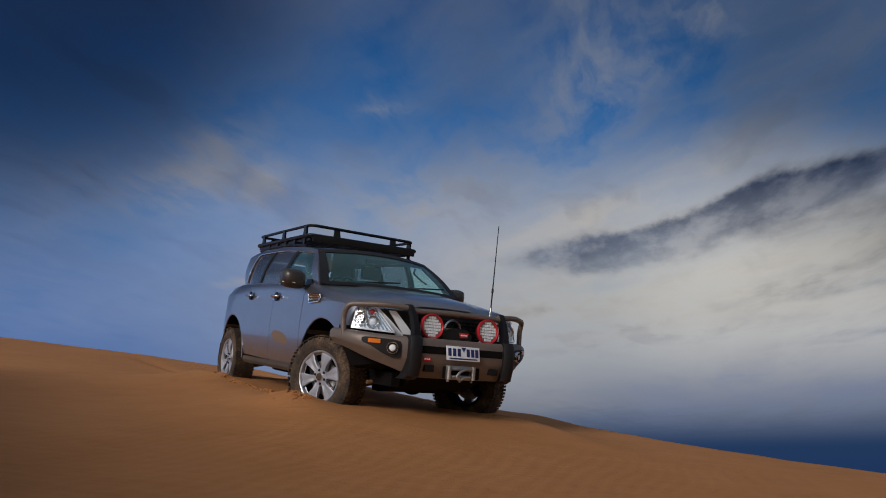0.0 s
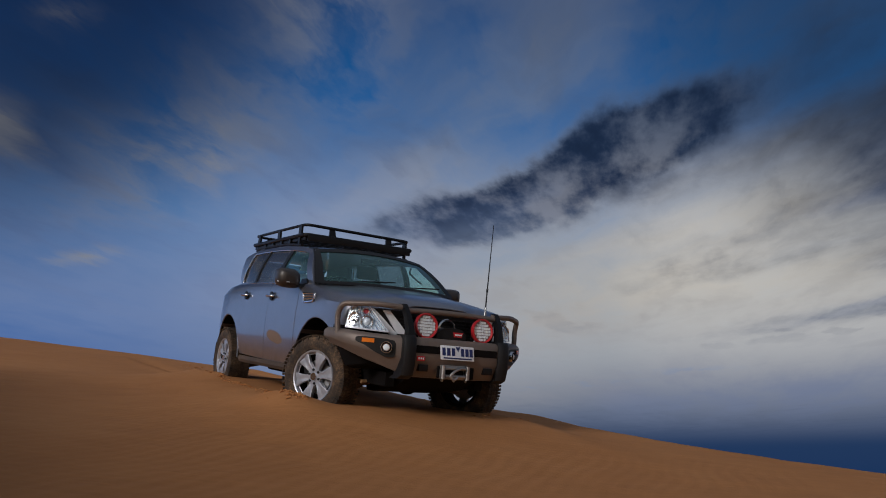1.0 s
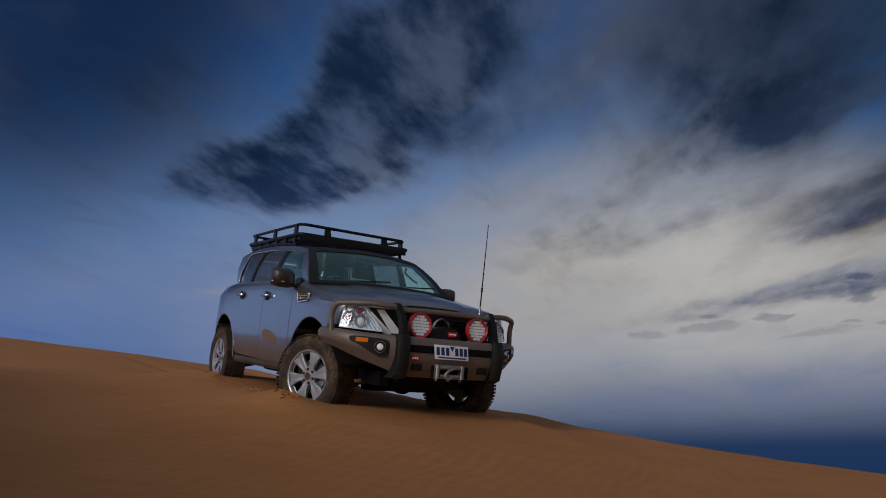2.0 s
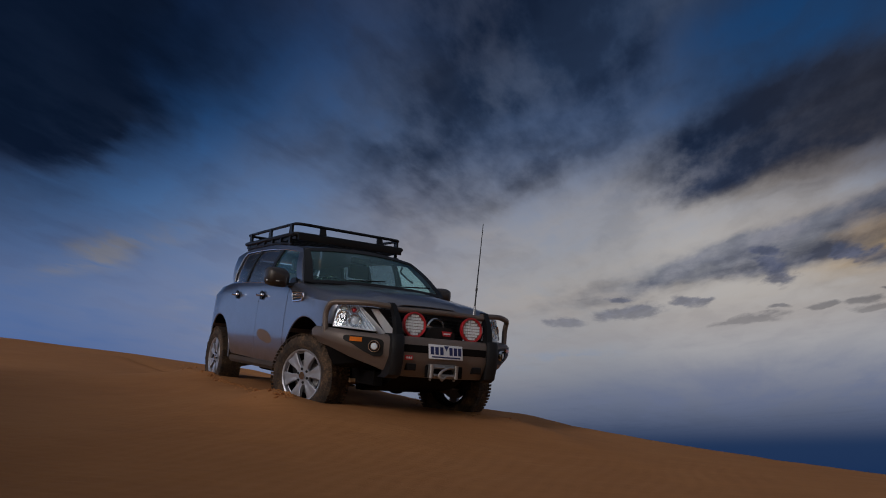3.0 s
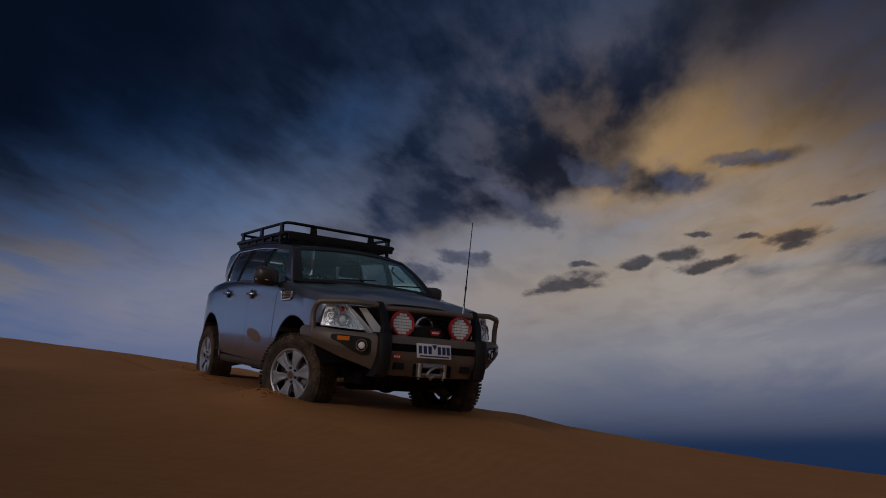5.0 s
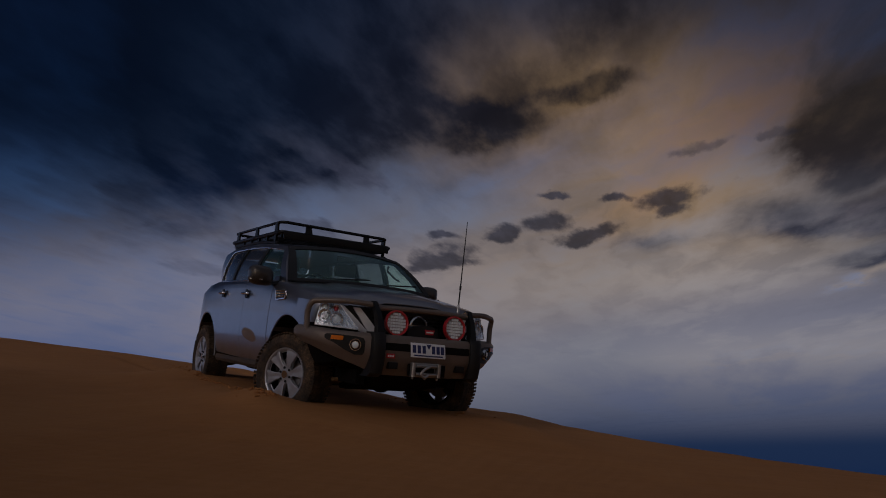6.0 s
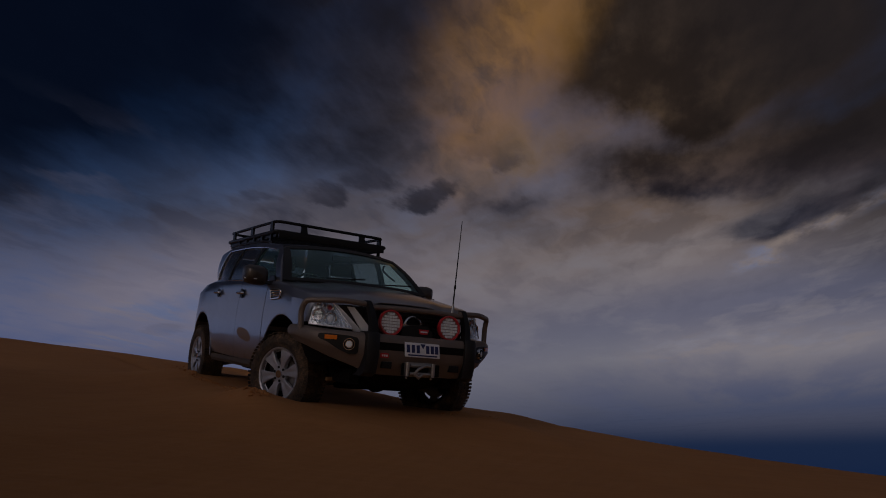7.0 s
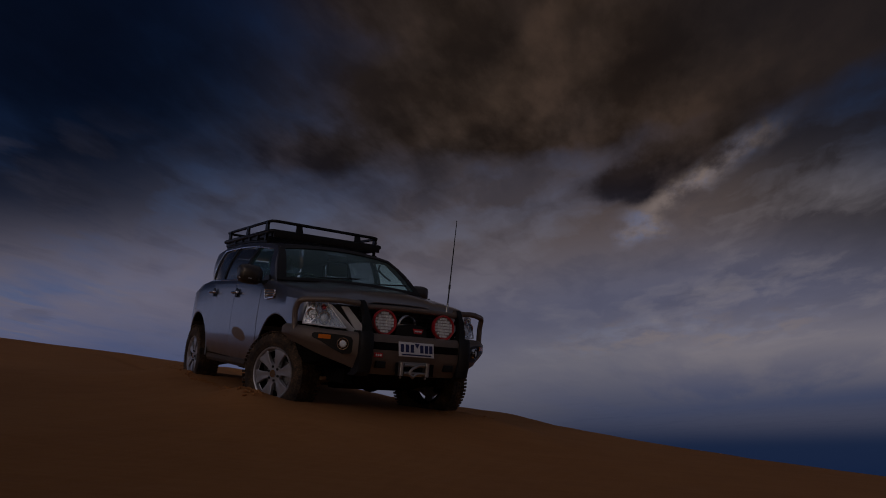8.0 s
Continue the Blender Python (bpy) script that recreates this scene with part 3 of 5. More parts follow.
SILL = surface("dirty_sill", (0.070, 0.046, 0.028), 0.75, grain=40, vary=0.4, relief=0.3)
# near-white non-metal: the chrome's bright reflection put into its colour
CHROME_SHINE = surface("white_chrome_shine", (0.88, 0.90, 0.94), 0.24, 0.05, grain=50, vary=0.06, relief=0.0, coat=0.6)
STEEL = surface("worn_steel", (0.42, 0.41, 0.40), 0.42, 0.9, grain=60, vary=0.2, relief=0.2)
# mottled brown for arms and sway bar under the car
UNDER_BROWN = surface("brown_underbody", (0.20, 0.115, 0.05), 0.75, 0.1, grain=40, vary=0.45, relief=0.4)
RED = surface("red_anodised_ring", (0.50, 0.018, 0.025), 0.4, 0.2, grain=80, vary=0.1, relief=0.05, coat=0.4)
RED_FLAT = surface("red_badge", (0.55, 0.02, 0.03), 0.5, grain=80, vary=0.08, relief=0.0)
LED = surface("dull_led_board", (0.26, 0.21, 0.20), 0.35, 0.2, grain=60, vary=0.15, relief=0.1, coat=0.8)
PLATE = surface("plate_white", (0.80, 0.81, 0.83), 0.45, grain=90, vary=0.05, relief=0.0)
NAVY = surface("plate_blue", (0.015, 0.025, 0.12), 0.5, grain=90, vary=0.08, relief=0.0)
# bluish white base stands in for the sky that lamp parts would reflect
LENS = surface("pale_lamp_shine", (0.84, 0.89, 0.96), 0.25, 0.0, grain=60, vary=0.1, relief=0.0, coat=0.6)
AMBER = surface("amber_lens", (0.75, 0.20, 0.015), 0.18, grain=90, vary=0.1, relief=0.05, coat=0.8)
LEATHER = surface("grey_seat_leather", (0.10, 0.105, 0.11), 0.6, grain=60, relief=0.2)
DASH = surface("dark_dashboard", (0.03, 0.032, 0.035), 0.6, grain=80, relief=0.15)
# blue-green haze and sheen of the windscreen are painted colour
SCREEN = glass_material("windscreen_glass", (0.74, 0.95, 0.92), 0.09, (0.70, 0.95, 1.0), 0.075, (0.28, 0.58, 0.56))
TINTED = glass_material("side_glass", (0.25, 0.30, 0.33), 0.10, (1, 1, 1), 0.06, (0.4, 0.42, 0.45))
CLEAR = glass_material("lamp_cover", (0.95, 0.97, 0.99), 0.04)


# ================= mesh helpers =================
def part(name, bm, mat, parent=None, label="", flat=False, bevel=0.0):
    """Links a bmesh as one mesh object under a thing or a part."""
    if bevel:
        bmesh.ops.bevel(bm, geom=[e for e in bm.edges if len(e.link_faces) == 2 and e.calc_face_angle(0) > 0.6],
                        offset=bevel, segments=2, profile=0.6, affect="EDGES", clamp_overlap=True)
    bmesh.ops.recalc_face_normals(bm, faces=bm.faces)
    me = bpy.data.meshes.new(name)
    bm.to_mesh(me)
    bm.free()
    for x in (mat if isinstance(mat, (list, tuple)) else (mat,)):
        me.materials.append(x)
    if not flat:
        for p in me.polygons:
            p.use_smooth = True
        me.set_sharp_from_angle(angle=radians(38))
    ob = new(name, me)
    ob.parent = parent
    if label:
        ob["label"] = label
    return ob


def cubic(x, xs, ys):
    """A smooth curve through knots."""
    xs, ys = np.asarray(xs, float), np.asarray(ys, float)
    d = np.diff(ys) / np.diff(xs)
    t = np.r_[d[0], np.where(d[:-1] * d[1:] > 0, 2 * d[:-1] * d[1:] / np.where(d[:-1] + d[1:] == 0, 1, d[:-1] + d[1:]), 0), d[-1]]
    x = float(np.clip(x, xs[0], xs[-1]))
    i = int(np.clip(np.searchsorted(xs, x) - 1, 0, len(xs) - 2))
    h = xs[i + 1] - xs[i]
    u = (x - xs[i]) / h
    return float((1 + 2 * u) * (1 - u) ** 2 * ys[i] + u * (1 - u) ** 2 * h * t[i] + u * u * (3 - 2 * u) * ys[i + 1] + u * u * (u - 1) * h * t[i + 1])


def loft(bm, rings, closed=True, caps=True):
    vs = [[bm.verts.new(p) for p in ring] for ring in rings]
    n = len(vs[0])
    for a, b in zip(vs, vs[1:]):
        for i in range(n if closed else n - 1):
            j = (i + 1) % n
            bm.faces.new((a[i], a[j], b[j], b[i]))
    if caps and closed:
        bm.faces.new(vs[0][::-1])
        bm.faces.new(vs[-1])
    return bm


def box(bm, centre, size, turn=None):
    m = Matrix.Translation(centre) @ (turn or Matrix()) @ Matrix.Diagonal((*size, 1))
    return bmesh.ops.create_cube(bm, size=1.0, matrix=m)["verts"]


def disc(bm, centre, radius, depth, axis="X", segs=32, r2=None):
    turn = {"X": Matrix.Rotation(radians(90), 4, "Y"), "Y": Matrix.Rotation(radians(-90), 4, "X"), "Z": Matrix()}[axis]
    bmesh.ops.create_cone(bm, cap_ends=True, segments=segs, radius1=radius, radius2=radius if r2 is None else r2, depth=depth,
                          matrix=Matrix.Translation(centre) @ turn)
    return bm


def spline(points, steps=8):
    """A rounded way through points."""
    p = [Vector(q) for q in points]
    p = [2 * p[0] - p[1], *p, 2 * p[-1] - p[-2]]
    out = []
    for i in range(1, len(p) - 2):
        for s in range(steps):
            u = s / steps
            a, b, c, d = p[i - 1:i + 3]
            out.append(0.5 * (2 * b + (c - a) * u + (2 * a - 5 * b + 4 * c - d) * u * u + (3 * b - a - 3 * c + d) * u ** 3))
    return out + [p[-2]]


def fillet(points, radius, steps=5):
    """A way with straight runs and rounded corners."""
    p = [Vector(q) for q in points]
    out = [p[0]]
    for a, b, c in zip(p, p[1:], p[2:]):
        r = min(radius, (a - b).length * 0.45, (c - b).length * 0.45)
        s, e = b + (a - b).normalized() * r, b + (c - b).normalized() * r
        out += [(1 - u) ** 2 * s + 2 * u * (1 - u) * b + u * u * e for u in (k / steps for k in range(steps + 1))]
    return out + [p[-1]]


def tube(bm, way, radius, sides=10, end_radius=None, closed=False):
    way = [Vector(q) for q in way]
    rings, side = [], None
    for i, q in enumerate(way):
        ahead = (way[(i + 1) % len(way)] - way[i - 1]) if closed else (way[min(i + 1, len(way) - 1)] - way[max(i - 1, 0)])
        ahead.normalize()
        if side is None:
            side = ahead.orthogonal().normalized()
        side = (side - ahead * side.dot(ahead)).normalized()
        up = ahead.cross(side)
        r = radius if end_radius is None else radius + (end_radius - radius) * i / (len(way) - 1)
        rings.append([q + r * (math.cos(a) * side + math.sin(a) * up) for a in (2 * math.pi * k / sides for k in range(sides))])
    if closed:
        rings.append(rings[0])
    loft(bm, rings, caps=not closed)
    if closed:
        bmesh.ops.remove_doubles(bm, verts=bm.verts, dist=1e-6)
    return bm


def sheet(bm, rows, thick, inward):
    """A curved panel from a grid of places, with thickness."""
    n, m = len(rows), len(rows[0])
    outer = [[bm.verts.new(p) for p in r] for r in rows]
    inner = [[bm.verts.new(Vector(p) + Vector(inward) * thick) for p in r] for r in rows]
    for i in range(n - 1):
        for j in range(m - 1):
            bm.faces.new((outer[i][j], outer[i + 1][j], outer[i + 1][j + 1], outer[i][j + 1]))
            bm.faces.new((inner[i][j], inner[i][j + 1], inner[i + 1][j + 1], inner[i + 1][j]))
    rim = [(i, 0) for i in range(n)] + [(n - 1, j) for j in range(1, m)] + [(i, m - 1) for i in range(n - 2, -1, -1)] + [(0, j) for j in range(m - 2, 0, -1)]
    for (a, b), (c, d) in zip(rim, rim[1:] + rim[:1]):
        bm.faces.new((outer[a][b], outer[c][d], inner[c][d], inner[a][b]))
    return bm


# ================= the car's form =================
def pane(bm, rows):
    """One clear curved sheet."""
    grid = [[bm.verts.new(p) for p in row] for row in rows]
    for a, b in zip(grid, grid[1:]):
        for i in range(len(a) - 1):
            bm.faces.new((a[i], a[i + 1], b[i + 1], b[i]))


AXLE, HUB_Z, HUB_Y = 1.5375, 0.41, 0.86


def width_at(x):
    return cubic(x, [-2.5, -2.42, -2.25, -1.9, -1.54, -1, 0, 1, 1.54, 1.85, 2.05, 2.2, 2.28, 2.33, 2.35],
                 [0.64, 0.765, 0.875, 0.948, 0.976, 0.975, 0.972, 0.975, 0.985, 0.965, 0.925, 0.76, 0.58, 0.30, 0.06])


def shoulder_z(x):
    return cubic(x, [-2.5, -2.2, -1.6, -1, 0, 1, 1.3, 1.6, 1.9, 2.1, 2.2, 2.3, 2.35],
                 [1.36, 1.43, 1.425, 1.40, 1.375, 1.345, 1.30, 1.255, 1.205, 1.165, 1.13, 1.10, 1.09])


def belt_y(x):
    return width_at(x) - cubic(x, [-2.5, -2.0, -1.6, -0.8, 0, 1.0, 1.3, 1.7, 2.1, 2.35], [0.235, 0.225, 0.17, 0.075, 0.06, 0.075, 0.09, 0.09, 0.05, 0.02])


def bonnet_z(x):
    return cubic(x, [-2.5, -2.2, 1.0, 1.12, 1.3, 1.6, 1.9, 2.1, 2.2, 2.3, 2.35], [1.36, 1.40, 1.345, 1.365, 1.36, 1.322, 1.27, 1.222, 1.185, 1.13, 1.10])


def half_ring(x):
    w, wb, zs, zc = width_at(x), belt_y(x), shoulder_z(x), bonnet_z(x)
    zb = cubic(x, [-2.5, -2.2, -1, 1, 2.0, 2.35], [0.66, 0.52, 0.485, 0.455, 0.52, 0.62])
    mid = (zs + 1.08) / 2
    return [(0, zb), (w * 0.5, zb), (w * 0.90, zb), (w * 0.965, zb + 0.020), (w * 0.992, zb + 0.10), (w * 1.002, 0.76), (w * 1.002, 0.93),
            (w * 0.996, 1.06), (w * 0.985, mid), (w + (wb - w) * 0.42, zs - 0.055), (w + (wb - w) * 0.8, zs - 0.012), (wb, zs),
            (wb - 0.05 * w, zs + 0.3 * (zc - zs)), (wb * 0.72, zs + 0.75 * (zc - zs)), (wb * 0.4, zc - 0.006), (0, zc)]


def cut(ob, cutters):
    """Takes the cutters' forms away from a mesh for good."""
    for c in cutters:
        mod = ob.modifiers.new("cut", "BOOLEAN")
        mod.operation, mod.solver, mod.object = "DIFFERENCE", "EXACT", c
    dg = bpy.context.evaluated_depsgraph_get()
    me = bpy.data.meshes.new_from_object(ob.evaluated_get(dg))
    ob.modifiers.clear()
    ob.data = me
    for c in cutters:
        bpy.data.objects.remove(c)
    return me


def make_body(car):
    bm = bmesh.new()
    rings = []
    for x in np.r_[np.linspace(-2.5, 1.9, 62), np.linspace(1.93, 2.35, 22)]:
        h = half_ring(x)
        rings.append([(x, y, z) for y, z in h] + [(x, -y, z) for y, z in h[-2:0:-1]])
    loft(bm, rings)
    body = part("body", bm, (PAINT, LINER), car, "grey-bronze metallic body shell, dirt and painted sand reflection along the sills")
    cutters = []
    for x in (AXLE, -AXLE):
        for s in (-1, 1):
            c = bmesh.new()
            disc(c, (x, s * 0.95, HUB_Z + 0.005), 0.572, 0.8, "Y", 56)
            cutters.append(part("cutter", c, LINER, car))
    bpy.context.view_layer.update()
    me = cut(body, cutters)
    for p in me.polygons:
        c = p.center
        in_well = min(math.hypot(c.x - AXLE, c.z - HUB_Z), math.hypot(c.x + AXLE, c.z - HUB_Z)) < 0.5745 and abs(c.y) < 0.985
        cabin = c.x < 1.08 and abs(c.y) < belt_y(c.x) - 0.03 and c.z > 1.2
        # painted shade: body faces below the bull bar turn near black
        bar_shade = c.x > AXLE + 0.32 and c.z < 0.88
        p.material_index = 1 if in_well or cabin or bar_shade or p.normal.z < -0.8 else 0
        p.use_smooth = True
    me.set_sharp_from_angle(angle=radians(35))
    # rolled lips of the wheel arches
    for x in (AXLE, -AXLE):
        for s in (-1, 1):
            bm = bmesh.new()
            way = []
            for k in range(33):
                a = radians(-8 + 196 * k / 32)
                px, pz = x + 0.582 * math.cos(a), HUB_Z + 0.582 * math.sin(a)
                if pz > 0.44 and px < 2.0:
                    way.append((px, s * (width_at(px) * (0.996 if pz < 1.0 else 0.992) - 0.002), pz))
            tube(bm, way, 0.009, 8)
            part("arch_lip", bm, PAINT, car)
    return body


def side_panel(name, x0, x1, j0, j1, sign, car, lift=0.005, label=""):
    """A door skin on the body's own curve."""
    bm = bmesh.new()
    rows = []
    for x in np.linspace(x0, x1, 16):
        h = half_ring(x)
        pts = []
        for j in range(j0, j1):
            for u in (0.0, 0.5):
                y, z = (1 - u) * h[j][0] + u * h[j + 1][0], (1 - u) * h[j][1] + u * h[j + 1][1]
                pts.append((x, sign * (y + lift), z))
        pts.append((x, sign * (h[j1][0] + lift), h[j1][1]))
        rows.append(pts)
    sheet(bm, rows, 0.004, (0, -sign, 0))
    return part(name, bm, PAINT, car, label)


def make_bonnet(car):
    bm = bmesh.new()
    rows = []
    for x in np.linspace(1.16, 2.26, 22):
        wb, zs, zc = belt_y(x), shoulder_z(x), bonnet_z(x)
        row = []
        for u in np.linspace(-1, 1, 21):
            y = u * (wb - 0.035)
            a = abs(u)
            z = zc - (zc - zs) * (a ** 2.6) + 0.007
            z += 0.014 * float(smooth(0.62, 0.50, a))  # raised middle
            row.append((x, y, z))
        rows.append(row)
    sheet(bm, rows, 0.006, (0, 0, -1))
    part("bonnet", bm, PAINT, car, "long bronze-grey bonnet with raised middle")
    # cowl and wipers at the foot of the windscreen
    bm = bmesh.new()
    sheet(bm, [[(1.32 - 0.17 * (y / 0.8) ** 2 + dx, y, 1.362 + dz) for y in np.linspace(-0.8, 0.8, 15)] for dx, dz in ((-0.05, 0.012), (0.0, 0.008))], 0.02, (0, 0, -1))
    part("cowl", bm, TRIM, car)
    for y0, y1 in ((-0.62, 0.02), (0.05, 0.66)):
        bm = bmesh.new()
        tube(bm, [(1.25 - 0.17 * (y / 0.8) ** 2, y, 1.402 + 0.01 * k) for k, y in enumerate(np.linspace(y0, y1, 6))], 0.008, 6)
        part("wiper", bm, BLACK, car)


def roof_y(x):
    return cubic(x, [-2.3, -2.0, -1, 0, 0.6], [0.62, 0.66, 0.715, 0.72, 0.685])


def roof_z(x):
    return cubic(x, [-2.3, -2.0, -1.2, -0.5, 0.1, 0.6], [1.79, 1.835, 1.875, 1.868, 1.832, 1.768])


def side_at(x, s, sign, out=0.0):
    """A place on the cabin's side between belt (0) and roof edge (1)."""
    yb, zb = belt_y(x) - 0.012, shoulder_z(x) - 0.004
    y = yb + (roof_y(x) - yb) * s + 0.028 * math.sin(math.pi * s)
    return (x, sign * (y + out), zb + (roof_z(x) - zb) * s)


def cabin_piece(name, low, high, s0, s1, mat, car, sign, thick=0.03, out=0.0, label=""):
    bm = bmesh.new()
    rows = []
    for u in np.linspace(0, 1, 9):
        rows.append([side_at((1 - s) * (low[0] + (low[1] - low[0]) * u) + s * (high[0] + (high[1] - high[0]) * u), s, sign, out)
                     for s in np.linspace(s0, s1, 8)])
    if mat in (SCREEN, TINTED):
        pane(bm, rows)
    else:
        sheet(bm, rows, thick, (0, -sign, 0))
    return part(name, bm, mat, car, label)


def screen_at(u, v):
    """A place on the windscreen: u across -1..1, v from foot 0 to head 1."""
    foot = Vector((1.30 - 0.16 * u * u, 0.815 * u, 1.385 - 0.022 * u * u))
    head = Vector((0.655 - 0.075 * u * u, 0.665 * u, 1.81 - 0.045 * u * u))
    p = foot.lerp(head, v)
    n = Vector((0.42, 0, 0.9))
    return p + n * 0.03 * math.sin(math.pi * v)


def make_cabin(car):
    for s in (-1, 1):
        cabin_piece("a_pillar", (0.99, 1.15), (0.46, 0.59), 0.0, 1.0, PAINT, car, s, 0.05)
        cabin_piece("front_side_window", (0.07, 0.99), (0.11, 0.46), 0.03, 0.90, SCREEN, car, s, 0.006, -0.012, "clear front side glass").visible_shadow = False
        cabin_piece("b_pillar", (-0.035, 0.07), (0.03, 0.11), 0.0, 0.92, TRIM, car, s, 0.04)
        cabin_piece("rear_side_window", (-0.80, -0.035), (-0.70, 0.03), 0.03, 0.90, TINTED, car, s, 0.006, -0.012, "dark tinted rear side glass").visible_shadow = False
        cabin_piece("c_pillar", (-0.875, -0.80), (-0.775, -0.70), 0.0, 0.92, TRIM, car, s, 0.04)
        cabin_piece("quarter_window", (-1.64, -0.875), (-1.46, -0.775), 0.03, 0.88, TINTED, car, s, 0.006, -0.010, "dark tinted quarter glass").visible_shadow = False
        cabin_piece("d_pillar", (-2.32, -1.64), (-2.08, -1.46), 0.0, 1.0, PAINT, car, s, 0.05)
        cabin_piece("roof_rail", (-1.5, 0.60), (-1.5, 0.60), 0.88, 1.0, PAINT, car, s, 0.05, 0.002)
        bm = bmesh.new()
        tube(bm, [side_at(x, 0.012, s, 0.008) for x in np.linspace(-1.66, 1.04, 30)], 0.011, 8)
        part("belt_moulding", bm, CHROME, car, "chrome strip under the side windows")
        bm = bmesh.new()
        top = [side_at(x, 0.885, s, 0.006) for x in np.linspace(0.45, -1.40, 22)]
        back = [side_at(-1.40 - 0.26 * (1 - v), v, s, 0.006) for v in np.linspace(0.80, 0.02, 8)]
        tube(bm, top + back, 0.008, 6)
        part("window_moulding", bm, CHROME, car, "thin bright strip round the side windows")
    # roof
    bm = bmesh.new()
    sheet(bm, [[(x, roof_y(x) * u, roof_z(x) + 0.048 * (1 - u * u) * (1 if x < 0.3 else 0.8)) for u in np.linspace(-1, 1, 17)]
               for x in np.linspace(-2.16, 0.60, 26)], 0.03, (0, 0, -1))
    part("roof", bm, PAINT, car)
    # windscreen with dark border
    bm = bmesh.new()
    pane(bm, [[screen_at(u, v) for v in np.linspace(0, 1, 12)] for u in np.linspace(-1, 1, 17)])
    glass = part("windscreen", bm, SCREEN, car, "blue-green windscreen glass")
    glass.visible_shadow = False
    for name, us, vs in (("screen_header", np.linspace(-1.01, 1.01, 15), np.linspace(0.90, 1.03, 4)), ("screen_edge", np.linspace(-1.06, -0.955, 4), np.linspace(-0.02, 1.03, 12)),
                         ("screen_edge", np.linspace(0.955, 1.06, 4), np.linspace(-0.02, 1.03, 12)), ("screen_foot", np.linspace(-1, 1, 15), np.linspace(-0.03, 0.035, 3))):
        bm = bmesh.new()
        sheet(bm, [[screen_at(u, v) + Vector((0.004, 0, 0.008)) for v in vs] for u in us], 0.012, (-0.4, 0, -0.9))
        part(name, bm, TRIM, car)
    # tailgate with its window
    bm = bmesh.new()
    sheet(bm, [[(-2.40 + 0.26 * s, (belt_y(-2.36) + (roof_y(-2.16) - belt_y(-2.36)) * s) * u, 1.36 + 0.45 * s) for u in np.linspace(-1, 1, 11)] for s in np.linspace(0, 0.2, 3)], 0.05, (1, 0, 0))
    tail = part("tailgate", bm, PAINT, car)
    bm = bmesh.new()
    sheet(bm, [[(-2.40 + 0.26 * s, (belt_y(-2.36) + (roof_y(-2.16) - belt_y(-2.36)) * s) * 0.96 * u, 1.36 + 0.45 * s) for u in np.linspace(-1, 1, 11)] for s in np.linspace(0.2, 1.0, 6)], 0.006, (1, 0, 0))
    part("rear_window", bm, TINTED, tail, "tinted rear glass").visible_shadow = False


def make_interior(car):
    for y in (-0.38, 0.38):
        bm = bmesh.new()
        rows = [[(0.02 - 0.22 * v + 0.03 * math.cos(u * 1.5), y + 0.26 * u * (1 - 0.25 * v * v), 1.02 + 0.52 * v) for u in np.linspace(-1, 1, 9)] for v in np.linspace(0, 1, 7)]
        sheet(bm, rows, 0.11, (-1, 0, 0))
        seat = part("front_seat", bm, LEATHER, car, "grey leather front seat", bevel=0.02)
        bm = bmesh.new()
        box(bm, (-0.24, y, 1.66), (0.09, 0.27, 0.17))
        part("headrest", bm, LEATHER, seat, bevel=0.03)
        for dy in (-0.06, 0.06):
            bm = bmesh.new()
            tube(bm, [(-0.23, y + dy, 1.52), (-0.24, y + dy, 1.62)], 0.007, 6)
            part("headrest_post", bm, CHROME, seat)
    bm = bmesh.new()
    sheet(bm, [[(-0.98 - 0.18 * v, 0.72 * u, 1.02 + 0.48 * v) for u in np.linspace(-1, 1, 9)] for v in np.linspace(0, 1, 5)], 0.12, (-1, 0, 0))
    bench = part("rear_bench", bm, LEATHER, car, bevel=0.02)
    for y in (-0.42, 0.42):
        bm = bmesh.new()
        box(bm, (-1.2, y, 1.56), (0.09, 0.26, 0.15))
        part("headrest", bm, LEATHER, bench, bevel=0.03)
    bm = bmesh.new()
    rows = [[(1.20 - 0.17 * u * u - 0.42 * v, 0.78 * u, 1.355 + 0.055 * math.sin(math.pi * min(1, v * 1.25)) - (0.12 if v > 0.95 else 0)) for u in np.linspace(-1, 1, 13)] for v in np.linspace(0, 1, 8)]
    sheet(bm, rows, 0.05, (0, 0, -1))
    part("dashboard", bm, DASH, car)
    bm = bmesh.new()
    c, n = Vector((0.56, -0.38, 1.33)), Vector((-0.86, 0, 0.5)).normalized()
    a = Vector((0, 1, 0))
    b = n.cross(a)
    tube(bm, [c + 0.185 * (math.cos(k) * a + math.sin(k) * b) for k in (2 * math.pi * i / 28 for i in range(28))], 0.015, 8, closed=True)
    for k in (0.0, math.pi, -math.pi / 2):
        tube(bm, [c - n * 0.02, c + 0.18 * (math.cos(k) * a + math.sin(k) * b)], 0.014, 6)
    part("steering_wheel", bm, TRIM, car)
    bm = bmesh.new()
    box(bm, (0.62, 0.0, 1.71), (0.03, 0.24, 0.065))
    part("inside_mirror", bm, TRIM, car, bevel=0.012)
    for s in (-1, 1):
        bm = bmesh.new()
        tube(bm, fillet([(0.42, s * 0.66, 1.72), (0.46, s * 0.62, 1.66), (0.62, s * 0.66, 1.56), (0.66, s * 0.70, 1.53)], 0.05), 0.012, 6)
        part("grab_handle", bm, DASH, car)


